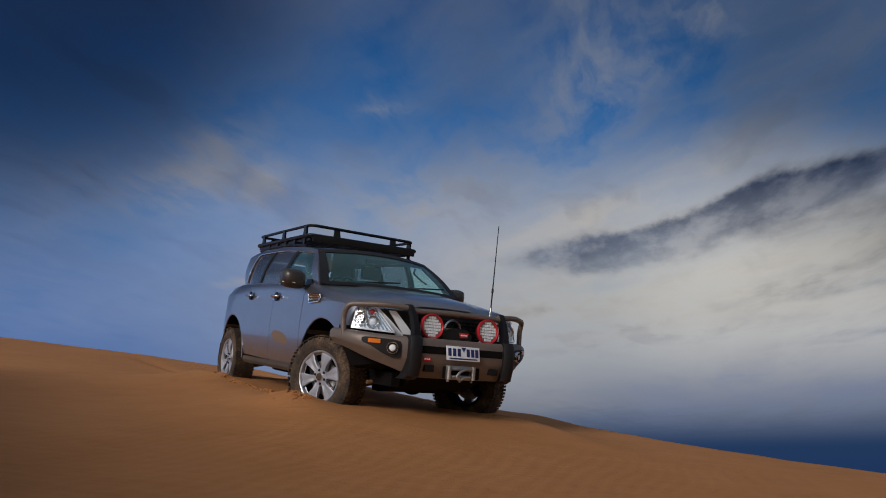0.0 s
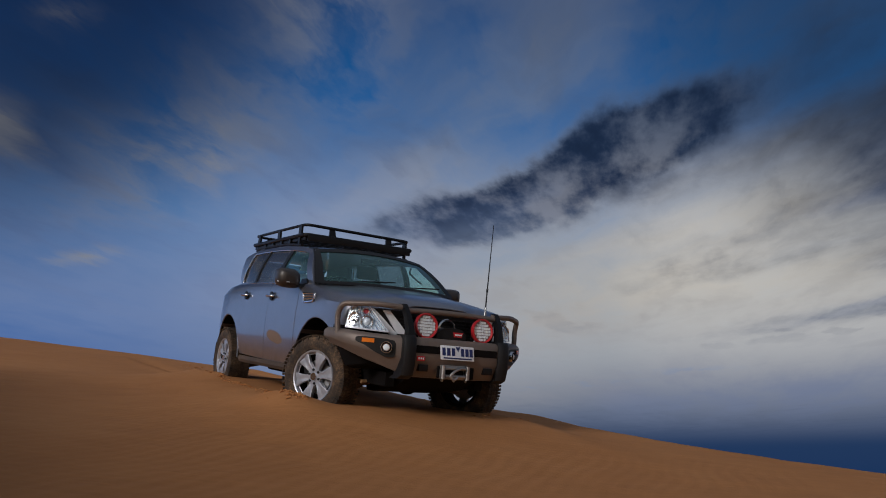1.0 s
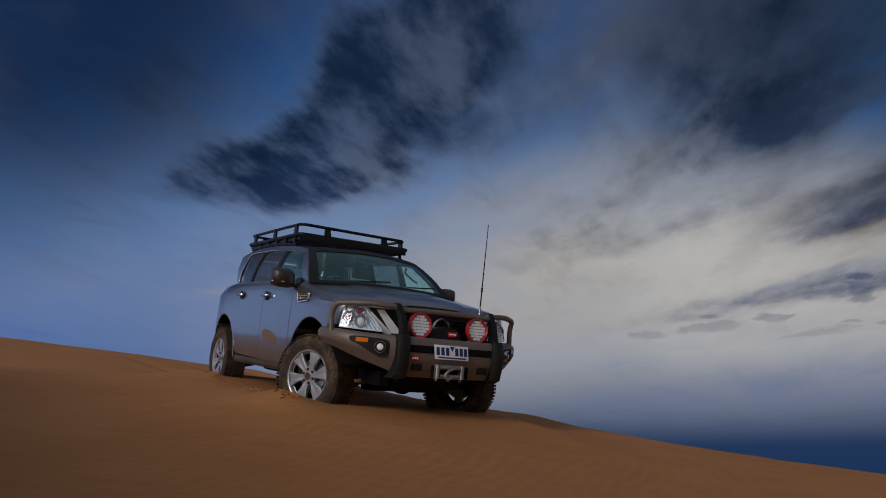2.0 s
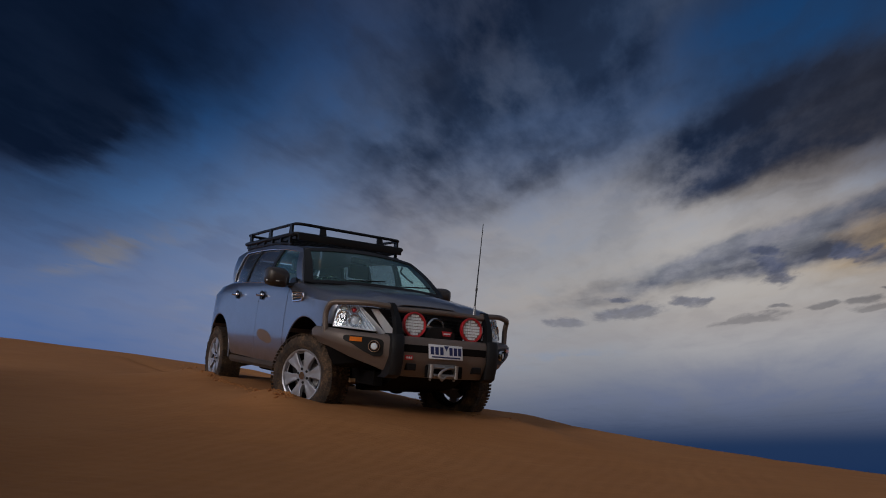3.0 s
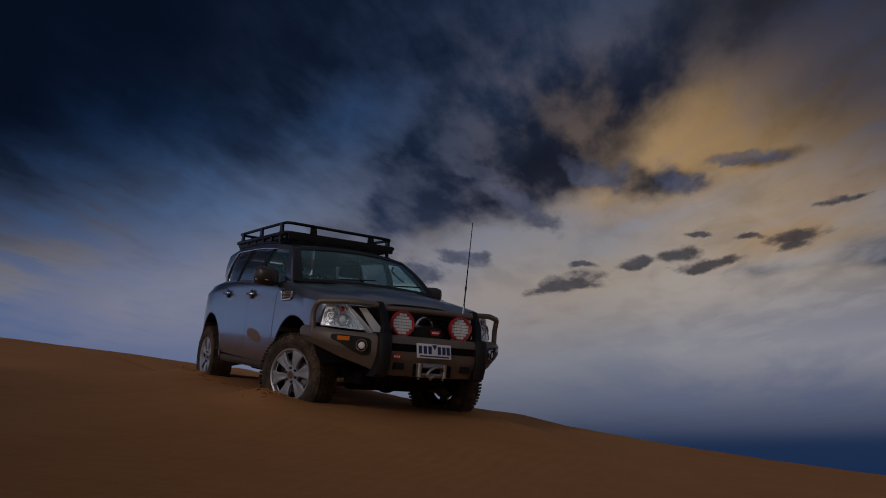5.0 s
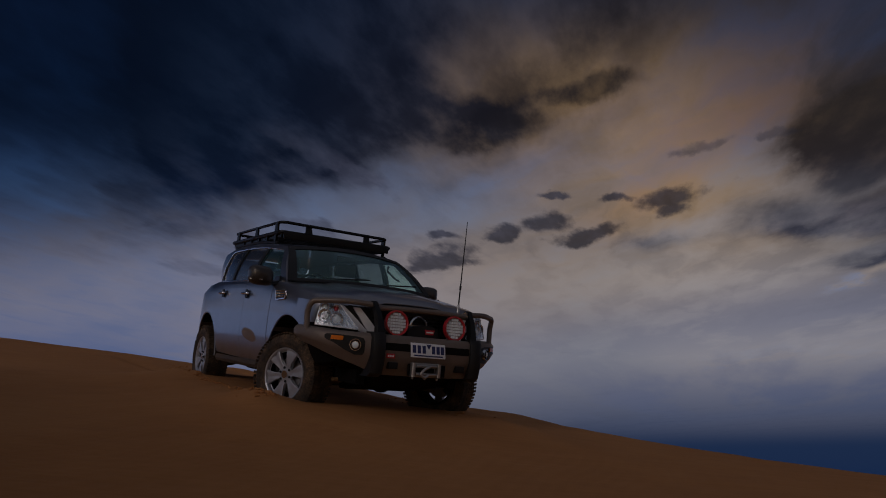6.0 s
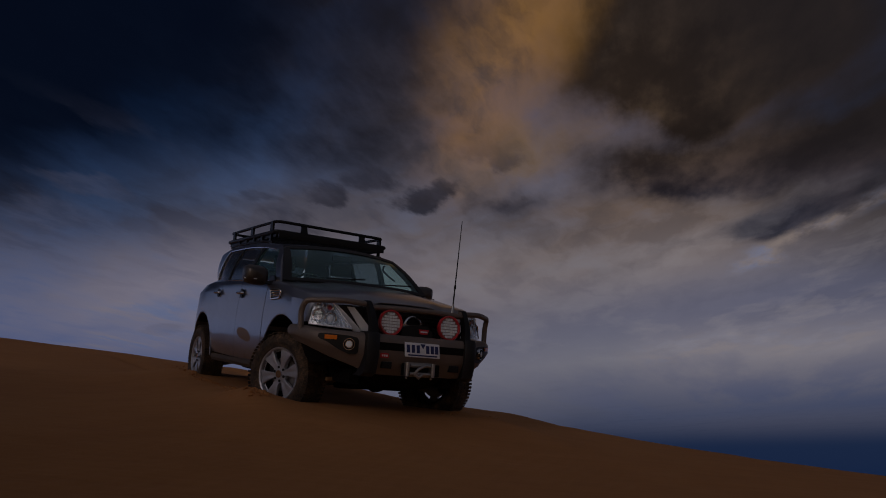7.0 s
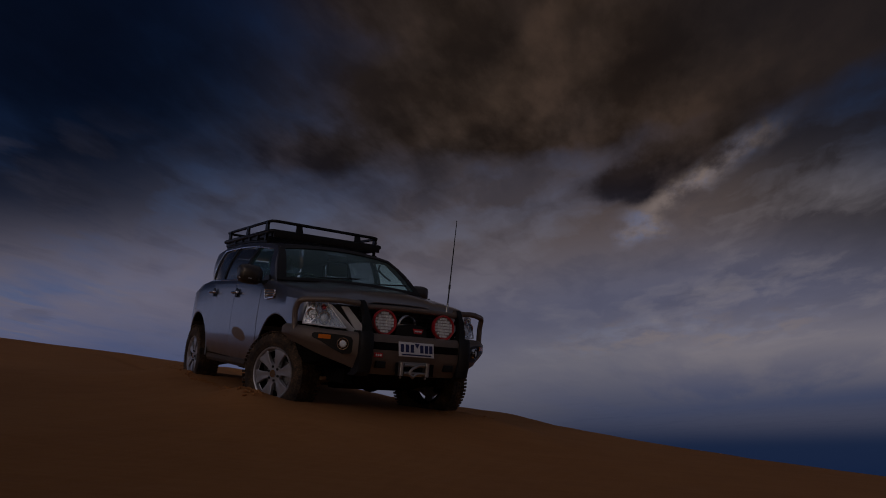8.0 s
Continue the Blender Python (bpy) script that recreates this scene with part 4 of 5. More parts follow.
def make_mirror(car, s):
    bm = bmesh.new()
    c = Vector((0.93, -1.09 if s < 0 else 0.94, 1.385))
    rings = []
    for k, (dx, w, h) in enumerate(((-0.065, 0.115, 0.088), (-0.06, 0.128, 0.10), (0.0, 0.13, 0.102), (0.05, 0.115, 0.09), (0.085, 0.08, 0.062), (0.10, 0.035, 0.03))):
        ring = []
        for i in range(24):
            a = 2 * math.pi * i / 24
            ca, sa = math.cos(a), math.sin(a)
            ring.append(c + Vector((dx, s * w * math.copysign(abs(ca) ** 0.6, ca), h * math.copysign(abs(sa) ** 0.6, sa) + 0.012 * ca)))
        rings.append(ring)
    loft(bm, rings)
    shell = part("door_mirror", bm, MIRROR, car, "large bronze-brown door mirror with a clear repeater")
    bm = bmesh.new()
    sheet(bm, [[c + Vector((-0.068, s * 0.11 * u, 0.082 * v)) for u in np.linspace(-1, 1, 5)] for v in np.linspace(-1, 1, 4)], 0.003, (1, 0, 0))
    part("mirror_glass", bm, CHROME, shell)
    bm = bmesh.new()
    loft(bm, [[(x, s * y, z + dz) for x, z in ((0.98, 1.33), (0.88, 1.33), (0.86, 1.30), (1.0, 1.30))] for y, dz in ((0.90, 0.02), (0.96, 0.0), (1.02, 0.01), (1.08, 0.02))])
    part("mirror_arm", bm, TRIM, shell, bevel=0.01)
    bm = bmesh.new()
    tube(bm, [c + Vector((0.085 - 0.075 * u * u, s * (0.02 + 0.10 * u), -0.045)) for u in np.linspace(-0.1, 1, 8)], 0.008, 8)
    part("repeater_lamp", bm, LENS, shell, "clear repeater strip")
    # triangular foot of the mirror
    bm = bmesh.new()
    sheet(bm, [[(x0 + (x1 - x0) * u, s * (belt_y(0.95) + 0.008), z) for u in np.linspace(0, 1, 4)] for x0, x1, z in ((0.80, 1.02, 1.345), (0.86, 0.98, 1.40))], 0.02, (0, -s, 0))
    part("mirror_foot", bm, BLACK, shell)


def make_doors(car):
    for s in (-1, 1):
        for name, x0, x1, hx, hz in (("front_door", 0.003, 0.945, 0.12, 1.215), ("rear_door", -0.955, -0.003, -0.84, 1.235)):
            door = side_panel(name, x0, x1, 3, 10, s, car, 0.0025, "bronze-grey door, dirt and painted sand reflection at the bottom")
            y = width_at(hx) - 0.004
            bm = bmesh.new()
            tube(bm, spline([(hx - 0.09, s * (y + 0.012), hz), (hx - 0.07, s * (y + 0.042), hz + 0.002), (hx + 0.06, s * (y + 0.042), hz + 0.002), (hx + 0.09, s * (y + 0.012), hz)], 5), 0.014, 8)
            part("door_handle", bm, CHROME, door, "chrome door handle")
            bm = bmesh.new()
            disc(bm, (hx, s * (y + 0.008), hz), 0.052, 0.012, "Y", 20)
            part("handle_cup", bm, TRIM, door)
        # side step under the doors
        bm = bmesh.new()
        loft(bm, [[(x, s * 0.88, 0.475), (x, s * 0.955, 0.485), (x, s * 0.965, 0.44), (x, s * 0.945, 0.405), (x, s * 0.86, 0.405)] for x in np.linspace(-0.93, 0.93, 9)])
        part("side_sill", bm, SILL, car, "sand-stained sill under the doors")
        # louvred vent behind the front wheel
        bm = bmesh.new()
        y = width_at(1.28)
        zone = [(1.13, 1.232), (1.445, 1.222), (1.42, 1.150), (1.16, 1.138)]
        tube(bm, fillet([(px, s * (y - 0.002 + 0.003), pz) for px, pz in zone + zone[:1]], 0.02), 0.009, 6)
        for k in (0.33, 0.66):
            zl, zr = 1.232 - 0.094 * k, 1.222 - 0.072 * k
            tube(bm, [(1.14, s * y, zl), (1.43, s * y, zr)], 0.008, 6)
        vent = part("wing_vent", bm, CHROME, car, "chrome louvred vent on the front wing")
        bm = bmesh.new()
        sheet(bm, [[(1.14 + (1.432 - 1.14) * u, s * (y - 0.002), 1.228 - 0.08 * v) for u in np.linspace(0, 1, 5)] for v in np.linspace(0, 1, 3)], 0.008, (0, -s, 0))
        part("vent_grid", bm, BLACK, vent)
        # mud flap and tail lamp
        bm = bmesh.new()
        box(bm, (-2.05, s * 0.84, 0.46), (0.018, 0.24, 0.26), Matrix.Rotation(radians(6), 4, "Y"))
        part("mud_flap", bm, TRIM, car, bevel=0.004)
        bm = bmesh.new()
        sheet(bm, [[(x, s * (width_at(x) + 0.004), z) for x in np.linspace(-2.48, -2.40, 4)] for z in np.linspace(1.02, 1.30, 5)], 0.02, (0, -s, 0))
        part("tail_lamp", bm, RED_FLAT, car)


# ================= front of the car =================
def nose_x(y):
    return cubic(abs(y), [0.0, 0.3, 0.58, 0.76, 0.88, 0.93, 0.96], [2.352, 2.33, 2.28, 2.20, 2.11, 2.05, 1.92])


def make_headlamp(car, s):
    corner = ((-0.875, 1.118, 2.09), (-0.745, 1.122, 2.205), (-0.585, 0.895, 2.285), (-0.925, 0.912, 2.055))

    def at(u, v, out):
        (ya, za, xa), (yb, zb, xb), (yc, zc, xc), (yd, zd, xd) = corner
        y = (1 - v) * (ya + (yb - ya) * u) + v * (yd + (yc - yd) * u)
        z = (1 - v) * (za + (zb - za) * u) + v * (zd + (zc - zd) * u)
        x = nose_x(y) + 0.012 + 0.07 * v
        return Vector((x + out * 0.75, -s * (y - out * 0.5), z))

    bm = bmesh.new()
    sheet(bm, [[at(u, v, 0.004) for u in np.linspace(0, 1, 12)] for v in np.linspace(0, 1, 8)], 0.01, (-1, 0, 0))
    lamp = part("headlamp", bm, LENS, car, "large headlamp with two round projectors behind clear glass")
    for u, v, r in ((0.20, 0.60, 0.060), (0.52, 0.68, 0.056), (0.22, 0.18, 0.034), (0.66, 0.24, 0.036)):
        c = at(u, v, 0.012)
        d = Vector((0.86, s * 0.5, 0)).normalized()
        turn = d.to_track_quat("Z", "Y").to_matrix().to_4x4()
        bm = bmesh.new()
        for rr, dd in ((r, 0.03), (r * 0.82, 0.036)):
            a, b = turn.to_3x3() @ Vector((1, 0, 0)), turn.to_3x3() @ Vector((0, 1, 0))
            tube(bm, [c + d * dd * 0.5 + rr * (math.cos(k) * a + math.sin(k) * b) for k in (2 * math.pi * i / 24 for i in range(24))], 0.006, 6, closed=True)
        part("lamp_ring", bm, CHROME, lamp)
        bm = bmesh.new()
        bmesh.ops.create_uvsphere(bm, u_segments=18, v_segments=10, radius=r * 0.66, matrix=Matrix.Translation(c + d * 0.004) @ turn @ Matrix.Diagonal((1, 1, 0.6, 1)))
        part("projector", bm, BLACK if u < 0.4 and v > 0.5 else RED if (u > 0.6 and v < 0.4) else LENS, lamp, "dark glass projector" if u < 0.4 and v > 0.5 else "")
    for k in range(9):
        bm = bmesh.new()
        u = 0.06 + 0.11 * k
        tube(bm, [at(u, v, 0.010) for v in np.linspace(0.05, 0.95, 6)], 0.007, 5)
        part("reflector_flute", bm, CHROME, lamp)
    bm = bmesh.new()
    sheet(bm, [[at(u, v, 0.045 + 0.012 * math.sin(math.pi * u) * math.sin(math.pi * v)) for u in np.linspace(0, 1, 12)] for v in np.linspace(0, 1, 8)], 0.003, (-1, 0, 0))
    part("lamp_glass", bm, CLEAR, lamp).visible_shadow = False
    bm = bmesh.new()
    rim = [at(u, 0, 0.03) for u in np.linspace(0, 1, 8)] + [at(1, v, 0.03) for v in np.linspace(0.1, 1, 7)] + [at(u, 1, 0.03) for u in np.linspace(0.9, 0, 8)] + [at(0, v, 0.03) for v in np.linspace(0.9, 0.1, 6)]
    tube(bm, rim, 0.008, 6, closed=True)
    part("lamp_rim", bm, CHROME_SHINE, lamp)


def make_grille(car):
    bm = bmesh.new()
    sheet(bm, [[(nose_x(y) + 0.012, y * (1 + 0.0 * z), z) for y in np.linspace(-0.70, 0.70, 25)] for z in np.linspace(0.70, 1.105, 6)], 0.03, (-1, 0, 0))
    grille = part("grille", bm, BLACK, car, "black mesh grille with chrome side strips")
    for z in np.linspace(0.80, 1.06, 9):
        bm = bmesh.new()
        tube(bm, [(nose_x(y) + 0.02, y, z) for y in np.linspace(-0.46, 0.46, 15)], 0.006, 5)
        part("grille_bar", bm, TRIM, grille)
    for y in np.linspace(-0.42, 0.42, 22):
        bm = bmesh.new()
        tube(bm, [(nose_x(y) + 0.016, y, 0.79), (nose_x(y) + 0.016, y, 1.07)], 0.004, 5)
        part("grille_upright", bm, TRIM, grille)
    for s in (-1, 1):
        for a, b, w in (((0.735, 1.105), (0.50, 0.86), 0.020), ((0.60, 1.095), (0.36, 0.80), 0.030)):
            bm = bmesh.new()
            rows = []
            for t in np.linspace(0, 1, 9):
                y, z = a[0] + (b[0] - a[0]) * t, a[1] + (b[1] - a[1]) * t
                rows.append([(nose_x(y + d) + 0.034, s * (y + d), z) for d in (-w * (1 + t), 0, w * (1 + t))])
            sheet(bm, rows, 0.02, (-1, 0, 0))
            part("chrome_strip", bm, CHROME_SHINE, grille, "bright chrome V strip")
    bm = bmesh.new()
    tube(bm, [(nose_x(0) + 0.04, 0.02 + 0.088 * math.cos(k), 0.975 + 0.082 * math.sin(k)) for k in (2 * math.pi * i / 28 for i in range(28))], 0.012, 8, closed=True)
    box(bm, (nose_x(0) + 0.045, 0.02, 0.965), (0.02, 0.23, 0.035))
    part("emblem", bm, CHROME, grille, "round chrome emblem with a plain bar")
    bm = bmesh.new()
    tube(bm, [(nose_x(y) - 0.012, y, 1.116) for y in np.linspace(-0.66, 0.66, 21)], 0.010, 6)
    part("bonnet_strip", bm, CHROME, grille)


def make_bull_bar(car):
    side = [(0.0, 2.60, 0.870, 0.505), (0.30, 2.60, 0.870, 0.505), (0.46, 2.60, 0.870, 0.508), (0.58, 2.565, 0.870, 0.535), (0.72, 2.485, 0.868, 0.585),
            (0.86, 2.39, 0.872, 0.632), (0.96, 2.28, 0.880, 0.675), (1.035, 2.13, 0.890, 0.720), (1.068, 1.93, 0.898, 0.750)]
    rows = [(-y, x, a, b) for y, x, a, b in side[:0:-1]] + side
    bm = bmesh.new()
    rings = []
    for i, (y, x, zt, zb) in enumerate(rows):
        nxt, prv = rows[min(i + 1, len(rows) - 1)], rows[max(i - 1, 0)]
        t = Vector((nxt[1] - prv[1], nxt[0] - prv[0], 0)).normalized()
        n = Vector((t.y, -t.x, 0))
        h = zt - zb
        rings.append([Vector((x, y, 0)) + n * d + Vector((0, 0, z)) for d, z in
                      ((-0.17, zt + 0.004), (-0.035, zt + 0.002), (-0.012, zt - 0.010), (0.006, zt - 0.035), (0.006, zb + 0.45 * h), (-0.006, zb + 0.36 * h), (-0.05, zb + 0.03), (-0.065, zb + 0.004), (-0.085, zb), (-0.17, zb + 0.02))])
    loft(bm, rings)
    bar = part("bull_bar", bm, BAR, car, "bronze steel bull bar with tube hoops and black buffers")
    bar.location.y = 0.028

    def front(y, z, out=0.0):
        x = cubic(abs(y), [r[0] for r in side], [r[1] for r in side])
        return Vector((x + out, y, z))

    # tubes: the outer hoops and the bar across the grille
    for s in (-1, 1):
        bm = bmesh.new()
        tube(bm, fillet([(2.44, s * 0.48, 1.128), (2.36, s * 0.76, 1.145), (2.15, s * 1.015, 1.125), (2.10, s * 1.03, 1.02), (2.12, s * 1.02, 0.845)], 0.11, 7), 0.027, 12)
        part("hoop", bm, BAR, bar, "bronze tube hoop round the headlamp")
        # upright: leaning plate above, padded buffer below
        bm = bmesh.new()
        loft(bm, [[(x + dx, s * (y + dy), z) for dx, dy in ((0.03, -w), (0.03, w), (-0.045, w), (-0.045, -w))] for x, y, z, w in
                  ((2.565, 0.500, 0.84, 0.036), (2.55, 0.502, 0.95, 0.030), (2.51, 0.51, 1.05, 0.025), (2.455, 0.518, 1.13, 0.022), (2.425, 0.522, 1.165, 0.020))])
        part("upright", bm, BLACK, bar, "black leaning upright plate", bevel=0.008)
        bm = bmesh.new()
        loft(bm, [[(x + dx, s * (y + dy), z) for dx, dy in ((0.02, -0.062), (0.045, -0.03), (0.045, 0.03), (0.02, 0.062), (-0.12, 0.062), (-0.12, -0.062))] for x, y, z in
                  ((2.50, 0.52, 0.485), (2.575, 0.52, 0.52), (2.60, 0.52, 0.62), (2.605, 0.52, 0.75), (2.595, 0.52, 0.85), (2.57, 0.52, 0.885))])
        part("buffer", bm, TRIM, bar, "black rubber buffer", bevel=0.012)
        # recess with indicator and fog lamp
        bm = bmesh.new()
        sheet(bm, [[front(s * y, z, 0.009) for z in np.linspace(lo, hi, 4)] for y, lo, hi in
                   ((0.630, 0.695, 0.795), (0.645, 0.672, 0.820), (0.70, 0.668, 0.832), (0.78, 0.705, 0.836), (0.87, 0.765, 0.840), (0.915, 0.785, 0.838), (0.93, 0.800, 0.828))], 0.006, (-1, 0, 0))
        pod = part("lamp_recess", bm, BLACK, bar)
        bm = bmesh.new()
        fc = front(s * 0.705, 0.757, 0.020)
        turn = Vector((0.8, s * 0.6, 0)).to_track_quat("Z", "Y").to_matrix().to_4x4()
        bmesh.ops.create_cone(bm, cap_ends=True, segments=24, radius1=0.057, radius2=0.053, depth=0.03, matrix=Matrix.Translation(fc) @ turn)
        fog = part("fog_lamp", bm, CHROME, pod, "round clear fog lamp")
        fog.parent = bar
        bm = bmesh.new()
        a, b = turn.to_3x3() @ Vector((1, 0, 0)), turn.to_3x3() @ Vector((0, 1, 0))
        tube(bm, [fc + Vector((0.8, s * 0.6, 0)) * 0.016 + 0.041 * (math.cos(k) * a + math.sin(k) * b) for k in (2 * math.pi * i / 20 for i in range(20))], 0.006, 6, closed=True)
        part("fog_ring", bm, LINER, fog)
        bm = bmesh.new()
        bmesh.ops.create_uvsphere(bm, u_segments=20, v_segments=8, radius=0.030, matrix=Matrix.Translation(fc + Vector((0.8, s * 0.6, 0)) * 0.014) @ turn @ Matrix.Diagonal((1, 1, 0.3, 1)))
        part("fog_optic", bm, LENS, fog)
        bm = bmesh.new()
        loft(bm, [[front(s * y, z, o) for z, o in ((0.789, 0.012), (0.789, 0.024), (0.826, 0.024), (0.826, 0.012))] for y in np.linspace(0.805, 0.89, 7)])
        part("indicator_lamp", bm, AMBER, bar, "amber indicator lens", bevel=0.004)
        # black blocks stand in for the shade in square recesses of the lower face
        bm = bmesh.new()
        box(bm, (2.585, s * 0.36, 0.598), (0.05, 0.095, 0.062))
        part("recess_shade", bm, BLACK, bar, bevel=0.004)
    bm = bmesh.new()
    tube(bm, [(2.45 + 0.02 * (1 - (y / 0.5) ** 2), y, 1.105 + 0.012 * (1 - (y / 0.5) ** 2)) for y in np.linspace(-0.50, 0.50, 13)], 0.027, 12)
    part("top_tube", bm, BAR, bar, "bronze top tube across the grille")
    # black blocks in place of the shaded slot across the middle and winch window
    bm = bmesh.new()
    box(bm, (2.600, 0, 0.765), (0.02, 0.90, 0.068))
    part("slot_shade", bm, LINER, bar)
    bm = bmesh.new()
    box(bm, (2.590, 0.0, 0.570), (0.02, 0.40, 0.11))
    part("winch_window", bm, LINER, bar, bevel=0.004)
    # red maker's badge: a plain plate with bars
    bm = bmesh.new()
    box(bm, (2.610, -0.395, 0.682), (0.008, 0.085, 0.042))
    badge = part("badge", bm, RED_FLAT, bar, "small red badge", bevel=0.003)
    bm = bmesh.new()
    for k in (-0.022, 0.0, 0.022):
        box(bm, (2.6155, -0.395 + k, 0.682), (0.003, 0.014, 0.018))
    part("badge_bars", bm, PLATE, badge)

    # roller fairlead and hook
    bm = bmesh.new()
    box(bm, (2.603, 0, 0.572), (0.012, 0.30, 0.13))
    lead = part("fairlead", bm, STEEL, car, "steel roller fairlead with a hook", bevel=0.004)
    # black plate stands in for the dark inside the mouth
    bm = bmesh.new()
    box(bm, (2.612, 0, 0.572), (0.006, 0.20, 0.07))
    part("fairlead_mouth", bm, LINER, lead)
    for y in (-0.135, 0.135):
        bm = bmesh.new()
        disc(bm, (2.635, y, 0.572), 0.021, 0.125, "Z", 16)
        part("roller", bm, STEEL, lead)
    for z in (0.535, 0.610):
        bm = bmesh.new()
        disc(bm, (2.632, 0, z), 0.017, 0.22, "Y", 16)
        part("roller", bm, STEEL, lead)
    bm = bmesh.new()
    tube(bm, fillet([(2.66, 0.06, 0.62), (2.67, 0.0, 0.60), (2.675, -0.05, 0.575), (2.67, -0.075, 0.53), (2.67, -0.03, 0.505), (2.67, 0.005, 0.53)], 0.03), 0.013, 8)
    part("hook", bm, STEEL, lead)
    for y in (-0.13, 0.0, 0.13):
        bm = bmesh.new()
        disc(bm, (2.615, y, 0.495), 0.010, 0.02, "X", 6)
        part("bolt", bm, STEEL, lead)

    # number plate: plain bars in place of the characters
    bm = bmesh.new()
    tilt = Matrix.Rotation(radians(-12), 4, "Y")
    pc = Vector((2.625, 0.012, 0.752))
    box(bm, pc, (0.006, 0.372, 0.134), tilt)
    plate = part("number_plate", bm, PLATE, car, "white number plate with blue bars", bevel=0.003)

    def on_plate(y, z, w, h, mat, name):
        b2 = bmesh.new()
        box(b2, pc + tilt.to_3x3() @ Vector((0.0045, y, z)), (0.003, w, h), tilt)
        part(name, b2, mat, plate)
    for y in (-0.150, -0.098, -0.046, 0.055, 0.105, 0.152):
        on_plate(y, 0.008, 0.034, 0.072, NAVY, "plate_bar")
    on_plate(0.0, -0.050, 0.31, 0.012, NAVY, "slogan_bar")
    b2 = bmesh.new()
    q = [pc + tilt.to_3x3() @ Vector((0.0045, y, z)) for y, z in ((-0.022, 0.058), (0.032, 0.058), (0.005, 0.012))]
    q2 = [p + Vector((0.003, 0, 0)) for p in q]
    loft(b2, [q, q2])
    part("plate_triangle", b2, NAVY, plate, flat=True)

    # winch behind the bar
    bm = bmesh.new()
    loft(bm, [[(x, y, z) for y, z in ((-0.16, 0.87), (0.17, 0.87), (0.175, 0.92), (0.12, 0.975), (0.02, 0.985), (-0.10, 0.965), (-0.155, 0.92))] for x in (2.36, 2.46, 2.505)])
    winch = part("winch", bm, TRIM, car, "black winch housing with a red badge", bevel=0.012)
    bm = bmesh.new()
    q = [(2.512, y, z) for y, z in ((0.02, 0.945), (0.13, 0.945), (0.115, 0.90), (0.035, 0.90))]
    loft(bm, [q, [(x + 0.006, y, z) for x, y, z in q]])
    wb = part("winch_badge", bm, RED_FLAT, winch)
    bm = bmesh.new()
    box(bm, (2.5195, 0.075, 0.923), (0.003, 0.075, 0.014))
    part("winch_badge_bar", bm, PLATE, winch)

    # whip antenna on the bar
    bm = bmesh.new()
    base = Vector((2.395, 0.45, 1.13))
    tip = Vector((2.325, 0.525, 2.075))
    tube(bm, [base.lerp(tip, u) for u in np.linspace(0.09, 1, 12)], 0.0075, 8, 0.0035)
    whip = part("antenna", bm, BLACK, car, "thin black whip antenna")
    bm = bmesh.new()
    tube(bm, [base.lerp(tip, u) for u in (-0.01, 0.03, 0.06, 0.10)], 0.018, 10, 0.010)
    part("antenna_spring", bm, STEEL, whip)
    bm = bmesh.new()
    tube(bm, [base.lerp(tip, u) for u in (0.26, 0.265, 0.29, 0.30)], 0.011, 10)
    part("antenna_joint", bm, BLACK, whip)
    bm = bmesh.new()
    box(bm, (2.40, 0.45, 1.115), (0.06, 0.05, 0.012))
    part("antenna_bracket", bm, BLACK, whip)


def make_spot_lamp(car, y):
    c = Vector((2.53, y, 0.982))
    bm = bmesh.new()
    tilt = Matrix.Translation(c) @ Matrix.Rotation(radians(90 - 5), 4, "Y")
    bmesh.ops.create_cone(bm, cap_ends=True, segments=40, radius1=0.085, radius2=0.112, depth=0.075, matrix=tilt @ Matrix.Translation((0, 0, -0.062)))
    lamp = part("spot_lamp", bm, BLACK, car, "round LED driving lamp with a red rim")
    bm = bmesh.new()
    ring = [(0.118, -0.03), (0.120, 0.0), (0.117, 0.012), (0.107, 0.012), (0.101, 0.004), (0.101, -0.02)]
    loft(bm, [[tilt @ Vector((r * math.cos(a), r * math.sin(a), h)) for r, h in ring] for a in (2 * math.pi * k / 40 for k in range(41))], caps=False)
    bmesh.ops.remove_doubles(bm, verts=bm.verts, dist=1e-5)
    part("lamp_bezel", bm, RED, lamp, "red anodised rim")
    bm = bmesh.new()
    bmesh.ops.create_cone(bm, cap_ends=True, segments=40, radius1=0.102, radius2=0.102, depth=0.006, matrix=tilt @ Matrix.Translation((0, 0, -0.012)))
    part("reflector", bm, LED, lamp)
    first = None
    for i in range(-3, 4):
        for j in range(-3, 4):
            py, pz = i * 0.0275, j * 0.0275
            if math.hypot(py, pz) > 0.09:
                continue
            b2 = bmesh.new()
            bmesh.ops.create_cone(b2, cap_ends=True, segments=4, radius1=0.0175, radius2=0.015, depth=0.010, matrix=Matrix.Rotation(radians(45), 4, "Z"))
            if first is None:
                first = part("led_cell", b2, LENS, lamp)
                ob = first
            else:
                b2.free()
                ob = new("led_cell", first.data)
                ob.parent = lamp
            ob.matrix_local = tilt @ Matrix.Translation((py, pz, -0.006))
    bm = bmesh.new()
    for s in (-1, 1):
        box(bm, (2.50, y + s * 0.045, 0.875), (0.03, 0.012, 0.03))
    box(bm, (2.50, y, 0.862), (0.06, 0.13, 0.012))
    part("lamp_bracket", bm, STEEL, lamp)


